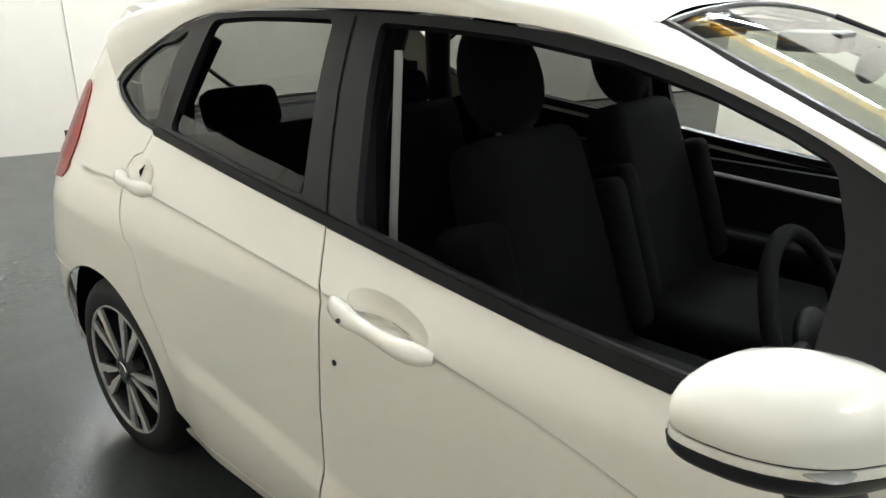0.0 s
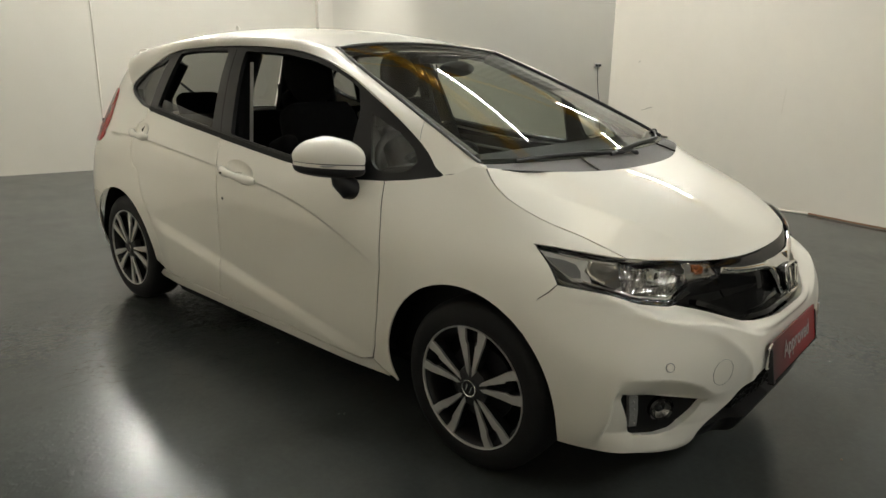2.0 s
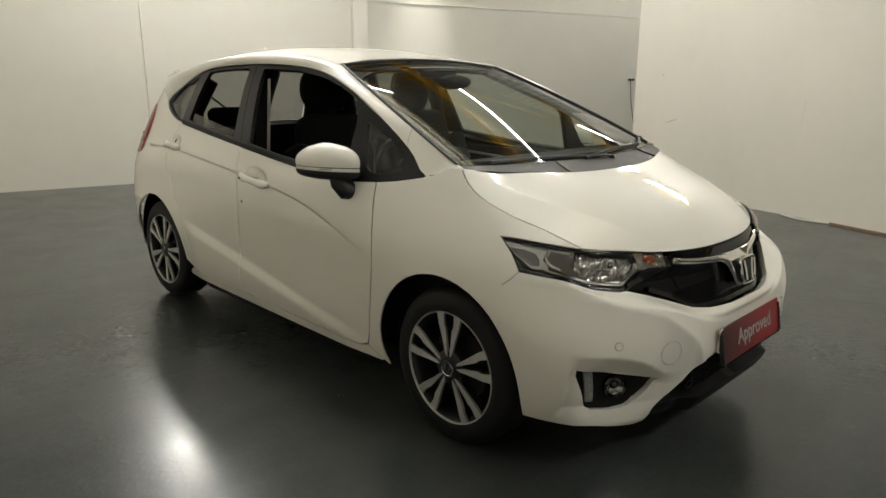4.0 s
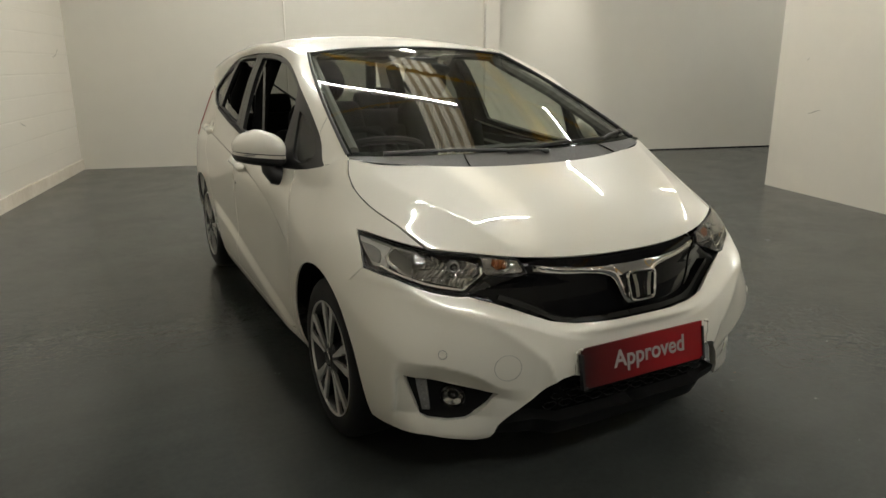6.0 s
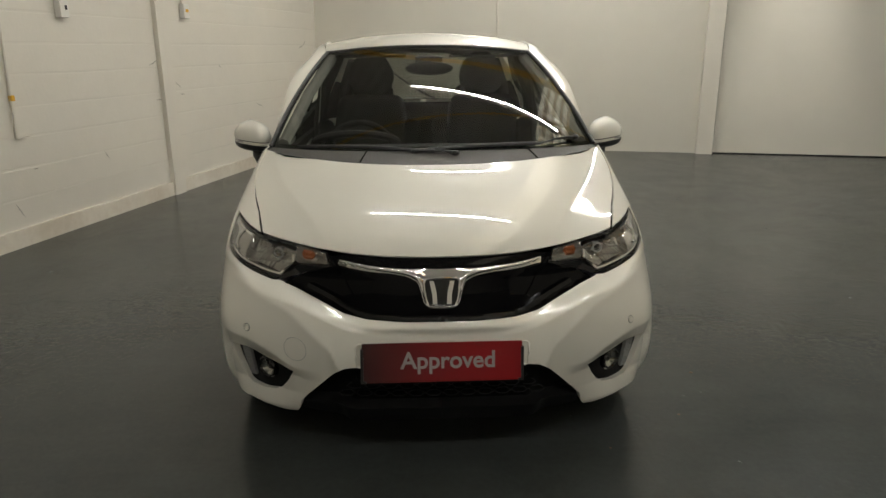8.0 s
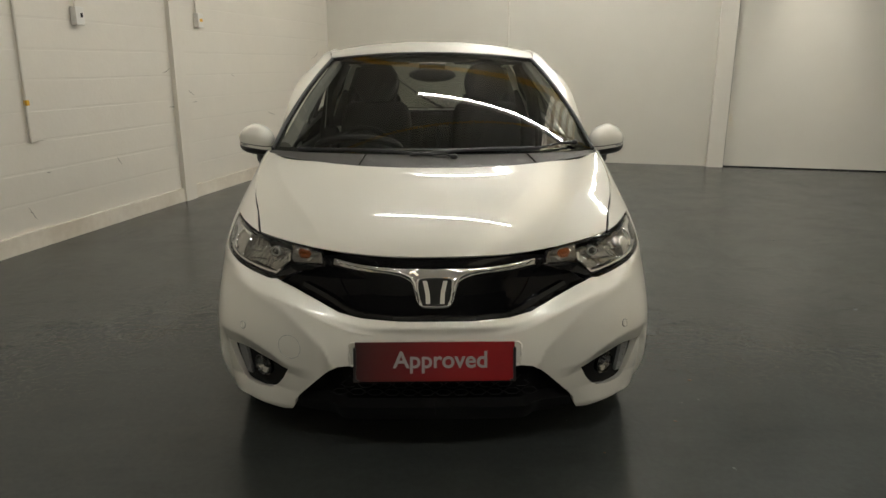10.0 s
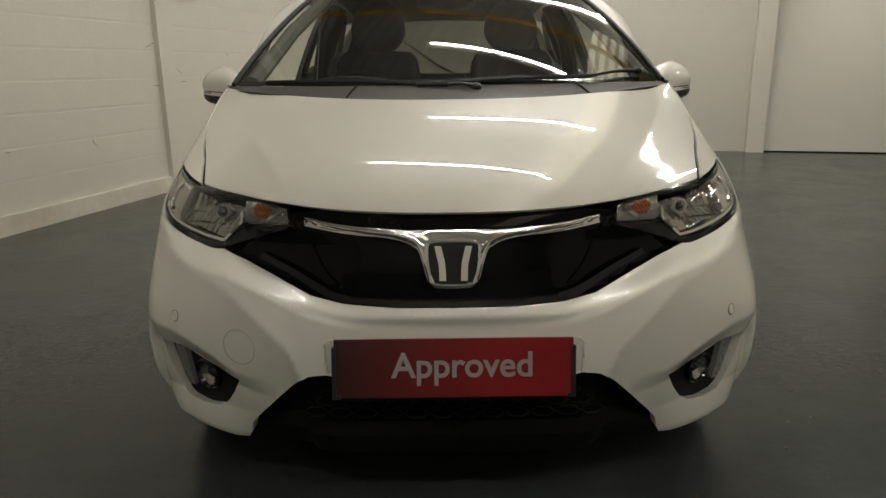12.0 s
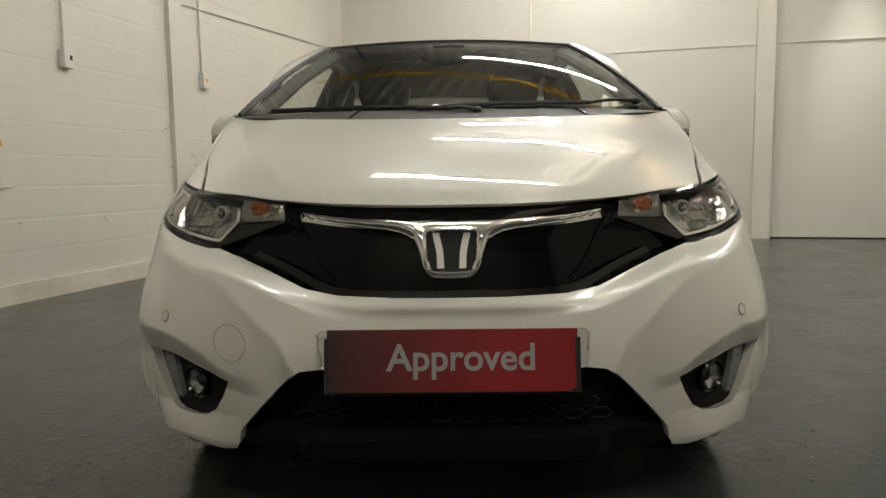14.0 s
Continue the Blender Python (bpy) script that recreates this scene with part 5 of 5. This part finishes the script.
# ---- lower intake mesh ----
for i in range(1, 5):
    for j in range(-7, 8):
        x, z = j * .058 + (.029 if i % 2 else 0), .285 + i * .028
        if abs(x) > .43 - (z - .22) * .75:
            continue
        cell = [Vector((x + .027 * math.cos(a), -.712 + .05 * abs(x) ** 2 * 3, z + .0125 * math.sin(a))) for a in np.radians([0, 60, 120, 180, 240, 300, 360])]
        part("intake_cell", sweep(cell, .0026, 4), BELT_RUBBER, car)

# ---- wipers ----
def wiper(a, b, c, label=""):
    ob = new("wiper")
    ob.parent = car
    part("arm", sweep(spline([a, tuple((Vector(a) + Vector(b)) / 2 + Vector((0, 0, .006))), b], 5), [.007] * 3 + [.005] * 8, 8), SATIN_BLACK, ob, smooth=True)
    part("blade", sweep(spline([b, tuple((Vector(b) + Vector(c)) / 2 + Vector((0, 0, .006))), c], 6), .0055, 6, flat=1.4), SATIN_BLACK, ob, smooth=True)
    part("pivot_cap", ellipsoid(a, (.016, .016, .012)), SATIN_BLACK, ob, smooth=True)


def on_screen(u, v, off):
    p = screen(np.array([u]), np.array([v]))[0]
    return (p[0], p[1] - off * .35, p[2] + off)


wiper(on_screen(.56, -.02, .0), on_screen(.50, -.012, .004), on_screen(.085, .004, .005))
wiper(on_screen(.945, .045, .010), on_screen(.82, .014, .010), on_screen(.43, -.01, .003))
seam_pts = [tuple(cowl(np.array([.30]), np.array([t]))[0] + np.array([0, 0, -.0015])) for t in np.linspace(0, 1, 5)]
part("cowl_seam", sweep(seam_pts, .003, 5), GLOSS_BLACK, car)
seam_pts = [tuple(cowl(np.array([.78]), np.array([t]))[0] + np.array([0, 0, -.0015])) for t in np.linspace(0, 1, 5)]
part("cowl_seam", sweep(seam_pts, .003, 5), GLOSS_BLACK, car)

# ---- black strips down between the panels, deepening the gaps' shade by colour ----
GAPS = [((.447, .942), (.427, .80), (.421, .63), (.443, .446), (.465, .32), (.484, .268)), ((1.530, 1.004), (1.511, .86), (1.514, .76), (1.527, .61), (1.526, .40), (1.541, .30), (1.556, .252)),
        ((2.266, 1.083), (2.333, .95), (2.328, .80), (2.253, .665), (2.183, .555), (2.113, .40), (2.088, .262)), ((.556, .233), (1.0, .243), (1.559, .249), (1.9, .254), (2.085, .258)),
        ((.056, 1.022), (.012, .981), (-.045, .944), (-.165, .892), (-.30, .849), (-.425, .803))]
for flip_side in (False, True):
    for line in GAPS:
        strip_along("gap_shade", spline(ys(*line), 6), .012, DARK, car, flip_side, -.0062, 0)

# ---- door mirrors ----
for flip_side in (False, True):
    sx = 1 if flip_side else -1
    mir = new("door_mirror")
    mir.parent = car
    mir["label"] = "white door mirror on a black stalk"

    def cap(z0, z1, k, nm, mat, lbl=""):
        """A slice of the mirror's rounded body between two heights."""
        bm = bmesh.new()
        rings = []
        for z in np.linspace(z0, z1, 9):
            t = np.clip((z - 1.035) / .074, -1, 1)
            w = (1 - abs(t) ** 2.3) ** .46 if z > 1.013 else (1.0 - .9 * abs(t) ** 7) ** .5
            ring = []
            for a in np.linspace(0, 2 * np.pi, 32, endpoint=False):
                ca, sa = math.cos(a), math.sin(a)
                px = .097 * w * k * math.copysign(abs(ca) ** .75, ca)
                py = (.098 if sa < 0 else .078) * w * k * math.copysign(abs(sa) ** .85, sa)
                low_end = 1 - .28 * min(1, max(0, px / .097)) ** 1.5
                ring.append(bm.verts.new((sx * (.872 + px), .640 + py + .60 * px, 1.005 + (z - 1.005) * (low_end if z > 1.005 else 1) - .016 + .08 * px)))
            rings.append(ring)
        for a, b in zip(rings, rings[1:]):
            for i in range(32):
                bm.faces.new((a[i], a[(i + 1) % 32], b[(i + 1) % 32], b[i]))
        bm.faces.new(rings[0])
        bm.faces.new(rings[-1][::-1])
        part(nm, bm, mat, mir, lbl, smooth=True)

    cap(1.016, 1.1085, 1.0, "shell", PAINT, "white painted shell")
    cap(.999, 1.012, .985, "indicator_band", PAINT)
    cap(.994, 1.018, .955, "slit", SATIN_BLACK, "dark slit for the repeater")
    cap(.962, .998, 1.0, "lower_shell", SATIN_BLACK, "black lower shell")
    bm = ellipsoid((sx * .905, .595, .9955), (.036, .034, .005), m=Matrix())
    part("repeater", bm, GREY_TRIM, mir, "smoked repeater lens", smooth=True)
    part("stalk", sweep([(sx * .785, .585, .89), (sx * .81, .595, .90), (sx * .83, .61, .93), (sx * .84, .62, .985)], [.036, .044, .042, .036], 14), SATIN_BLACK, mir, "black stalk", smooth=True)
    part("mirror_glass", ellipsoid((0, 0, 0), (.070, .003, .042), m=Matrix.Translation((sx * .872, .700, 1.022)) @ Matrix.Rotation(sx * .5, 4, 'Z')), CHROME, mir, smooth=True)

# ---- door handles ----
for flip_side in (False, True):
    sx = 1 if flip_side else -1
    for (y0, z0, slope, half), cup in zip(HANDLES, CUPS):
        ob = new("door_handle")
        ob.parent = car
        pts = []
        for t in np.linspace(-1, 1, 15):
            y, z = y0 - half * t, z0 - slope * half * t
            pts.append((sx * (float(half_width(y, z)) + .002 + .027 * (1 - abs(t) ** 3.2)), y, z))
        part("grip", sweep(pts, [.010, .017, .0185, .0185, .0165, .014, .013, .0128, .013, .014, .0155, .017, .018, .016, .009], 14, flat=1.25), PAINT, ob, smooth=True)
        part("grip_joint", sweep([(sx * (float(half_width(y0 + half * .46, z0)) + .029), y0 + half * .46, z0 + slope * half * .46 + k) for k in (-.018, 0, .018)], .0009, 5), GREY_TRIM, ob)
        c = cup.mean(0)
        w, h = (cup.max(0) - cup.min(0)) / 2

        def hollow(v, c=c, w=w, h=h):
            """A smooth scoop, deepest in its middle."""
            return -.24 * w * np.clip(1 - ((v[:, 0] - c[0]) / w) ** 2 - ((v[:, 1] - c[1] - .09 * (v[:, 0] - c[0])) / h) ** 2, 0, 1) ** 1.2

        skin("cup", belt, cup, PAINT, ob, off=-.0005, lip=0, mirror=flip_side, grid=.006, shape=hollow, label="hollow behind the grip")
        if y0 < 2:
            part("key_button", rod((sx * (float(half_width(1.405, .872)) + .026), 1.405, .870), (sx * (float(half_width(1.405, .872)) + .0475), 1.405, .870), .0045), SATIN_BLACK, ob)
    part("lock_cylinder", rod((sx * (float(half_width(1.467, .742)) - .004), 1.467, .742), (sx * (float(half_width(1.467, .742)) + .002), 1.467, .742), .0065), SATIN_BLACK, car, "dark lock cylinder")

# ---- inside the car ----
part("cabin_floor", box(-.68, .1, .25, .68, 2.9, .29), TRIM, car)
skin("headlining", roof, unit, LINING, car, grid=.08, lip=0, off=-.03, flip=False)
dash = bmesh.new()
prof = [(.05, .30), (.06, 1.005), (.12, 1.02), (.35, 1.005), (.52, .975), (.60, .93), (.62, .85), (.55, .70), (.50, .45), (.45, .30)]
ra = [dash.verts.new((-.70, y, z)) for y, z in prof]
rb = [dash.verts.new((.70, y, z)) for y, z in prof]
dash.faces.new(ra)
dash.faces.new(rb[::-1])
for i in range(len(prof)):
    j = (i + 1) % len(prof)
    dash.faces.new((ra[i], rb[i], rb[j], ra[j]))
part("dashboard", dash, TRIM, car, "black grained dashboard", bevel=.015)
hood_ring = [Vector((-.36 + .20 * math.cos(a), .56 - .03 * math.sin(a) - .02, .985 + .05 * math.sin(a))) for a in np.linspace(0, math.pi, 14)]
part("instrument_hood", sweep(hood_ring, .018, 8), TRIM, car, smooth=True)
wheel_at = Matrix.Translation((-.36, .72, .89)) @ Matrix.Rotation(radians(65), 4, "X")
steer = new("steering_wheel")
steer.parent = car
ringp = [wheel_at @ Vector((.185 * math.cos(a), .185 * math.sin(a), 0)) for a in np.linspace(0, 2 * np.pi, 40)]
part("steering_rim", sweep(ringp, .015, 10), SEAT, steer, smooth=True)
part("steering_hub", ellipsoid((0, -.01, 0), (.075, .06, .025), m=wheel_at), TRIM, steer, smooth=True)
for a in (0, math.pi, -math.pi / 2):
    part("steering_spoke", rod(wheel_at @ Vector((.05 * math.cos(a), .05 * math.sin(a), 0)), wheel_at @ Vector((.178 * math.cos(a), .178 * math.sin(a), 0)), .014), GREY_TRIM if a == -math.pi / 2 else TRIM, steer)
part("inner_mirror", ellipsoid((0, .78, 1.325), (.12, .02, .035)), TRIM, car, "black rear-view mirror", smooth=True)
part("camera_housing", box(-.07, .83, 1.345, .07, .95, 1.385), SATIN_BLACK, car, bevel=.012)
for s in (-1, 1):
    part("sun_visor", box(s * .12, .99, 1.375, s * .48, 1.16, 1.39), TRIM, car, bevel=.006)


def rounded(x0, y0, z0, x1, y1, z1, r, m=None):
    bm = box(x0, y0, z0, x1, y1, z1)
    bmesh.ops.bevel(bm, geom=list(bm.edges), offset=r, segments=4, profile=.6, affect="EDGES", clamp_overlap=True)
    if m:
        bmesh.ops.transform(bm, matrix=m, verts=bm.verts)
    return bm


def seat(x, y, wide=.50):
    ob = new("front_seat")
    ob.parent = car
    ob.matrix_basis = Matrix.Translation((x, y, .05))
    ob["label"] = "black cloth seat with a rounded headrest"
    part("cushion", rounded(-wide / 2, -.27, .44, wide / 2, .26, .60, .06), SEAT, ob, smooth=True)
    lean = Matrix.Translation((0, .24, .54)) @ Matrix.Rotation(radians(-20), 4, "X")
    back = rounded(-wide / 2, -.06, 0, wide / 2, .07, .60, .06)
    for v in back.verts:
        v.co.x *= 1 - .30 * max(0, (v.co.z - .34) / .26) ** 1.6
    bmesh.ops.transform(back, matrix=lean, verts=back.verts)
    part("backrest", back, SEAT, ob, smooth=True)
    for s in (-1, 1):
        part("bolster", rounded(s * wide / 2 - .055, -.10, .05, s * wide / 2 + .055 - .02, .05, .44, .04, lean), SEAT, ob, smooth=True)
    rest = ellipsoid((0, 0, .715), (.135, .062, .125), n=24)
    for v in rest.verts:
        v.co.z += .03 * (1 - (v.co.x / .135) ** 2) if v.co.z > .715 else 0
    bmesh.ops.transform(rest, matrix=lean, verts=rest.verts)
    part("headrest", rest, SEAT, ob, smooth=True)
    for s in (-1, 1):
        part("headrest_post", rod(lean @ Vector((s * .06, 0, .54)), lean @ Vector((s * .06, 0, .70)), .007), SATIN_BLACK, ob)
    return ob


seat(-.33, .95)
seat(.33, 1.0)
bench = new("rear_bench")
bench.parent = car
part("bench_cushion", rounded(-.62, 1.75, .42, .62, 2.25, .58, .06), SEAT, bench, smooth=True)
lean = Matrix.Translation((0, 2.22, .52)) @ Matrix.Rotation(radians(-20), 4, "X")
part("bench_back", rounded(-.62, -.06, 0, .62, .07, .55, .05, lean), SEAT, bench, smooth=True)
for x in (-.36, .36):
    part("bench_headrest", rounded(x - .13, -.05, .54, x + .13, .05, .68, .05, lean), SEAT, bench, smooth=True)
part("parcel_shelf", box(-.60, 2.45, .985, .60, 2.88, 1.0), TRIM, car, bevel=.004)
for sx in (-1, 1):
    bm = box(sx * .70, .45, .30, sx * .73, 2.3, .94)
    part("door_trim", bm, TRIM, car)
    part("armrest", rounded(sx * .62, .75, .66, sx * .71, 1.35, .73, .025), TRIM, car, smooth=True)
    part("trim_bar", rod((sx * .695, .60, .86), (sx * .695, 1.4, .90), .008), GREY_TRIM, car)
    part("b_pillar_trim", sweep([(sx * .67, 1.52, .5), (sx * .66, 1.54, 1.0), (sx * .62, 1.56, 1.2), (sx * .535, 1.58, 1.38)], .04, 8), TRIM, car, smooth=True)
    part("c_pillar_trim", sweep([(sx * .60, 2.42, .95), (sx * .575, 2.42, 1.15), (sx * .50, 2.36, 1.33)], .05, 10), TRIM, car, smooth=True)
    part("a_pillar_trim", sweep([tuple(np.array(q) * np.array([-sx * .965, 1, 1]) + np.array([0, .03, -.012])) for q in ((-.655, .12, 1.046), (-.60, .55, 1.226), (-.527, .985, 1.385))], .026, 8), LINING, car, smooth=True)
    part("seat_belt", sweep([(sx * .62, 1.475, 1.34), (sx * .655, 1.46, 1.0), (sx * .68, 1.44, .62)], .009, 6, flat=.15), GREY_TRIM if sx < 0 else TRIM, car)
    part("tailgate_pillar", sweep([(sx * .53, 2.90, 1.0), (sx * .52, 2.82, 1.2), (sx * .47, 2.70, 1.36)], .04, 8), TRIM, car, smooth=True)
for sx in (-1, 1):
    part("lamp_trim", plate_shape([(-.20, -.15), (.16, -.15), (.16, .16), (-.20, .16)], .012, Matrix.Translation((sx * .565, 2.76, 1.02)) @ Matrix.Rotation(radians(90 + sx * 12), 4, "Z")), TRIM, car)
part("belt_buckle", box(-.12, 1.26, .56, -.09, 1.30, .62), RED_LENS, car, "red seat-belt buckle", bevel=.004)
part("rear_wiper", sweep([(.10, 3.02, 1.02), (-.05, 2.99, 1.10), (-.28, 2.93, 1.26)], [.012, .009, .006], 6), SATIN_BLACK, car, smooth=True)
part("tailgate_sill", box(-.62, 2.90, .90, .62, 3.0, 1.0), TRIM, car, bevel=.02)
part("roof_spoiler", sweep([(-.55, 2.66, 1.385), (-.3, 2.82, 1.40), (0, 2.86, 1.405), (.3, 2.82, 1.40), (.55, 2.66, 1.385)], .03, 10, flat=.5), PAINT, car, smooth=True)
tg = bmesh.new()
q = [tg.verts.new(v) for v in ((-.53, 2.98, 1.02), (.53, 2.98, 1.02), (.47, 2.76, 1.39), (-.47, 2.76, 1.39))]
tg.faces.new(q)
part("tailgate_glass", tg, PRIVACY, car)

# ---- roof aerial ----
fin_at = Vector(roof(np.array([.5]), np.array([.85]))[0])
bm = bmesh.new()
rings = []
for z, y0, y1, half in ((-.004, -.062, .058, .026), (.008, -.058, .056, .024), (.032, -.030, .050, .013), (.060, .004, .046, .007), (.082, .024, .043, .003)):
    ring = []
    for a in np.linspace(0, 2 * np.pi, 20, endpoint=False):
        ring.append(bm.verts.new(fin_at + Vector((half * math.sin(a), (y0 + y1) / 2 + (y1 - y0) / 2 * math.cos(a), z))))
    rings.append(ring)
for low, high in zip(rings, rings[1:]):
    for i in range(20):
        bm.faces.new((low[i], low[(i + 1) % 20], high[(i + 1) % 20], high[i]))
bm.faces.new(rings[-1])
part("aerial", bm, PAINT, car, "white fin aerial on the roof", smooth=True)
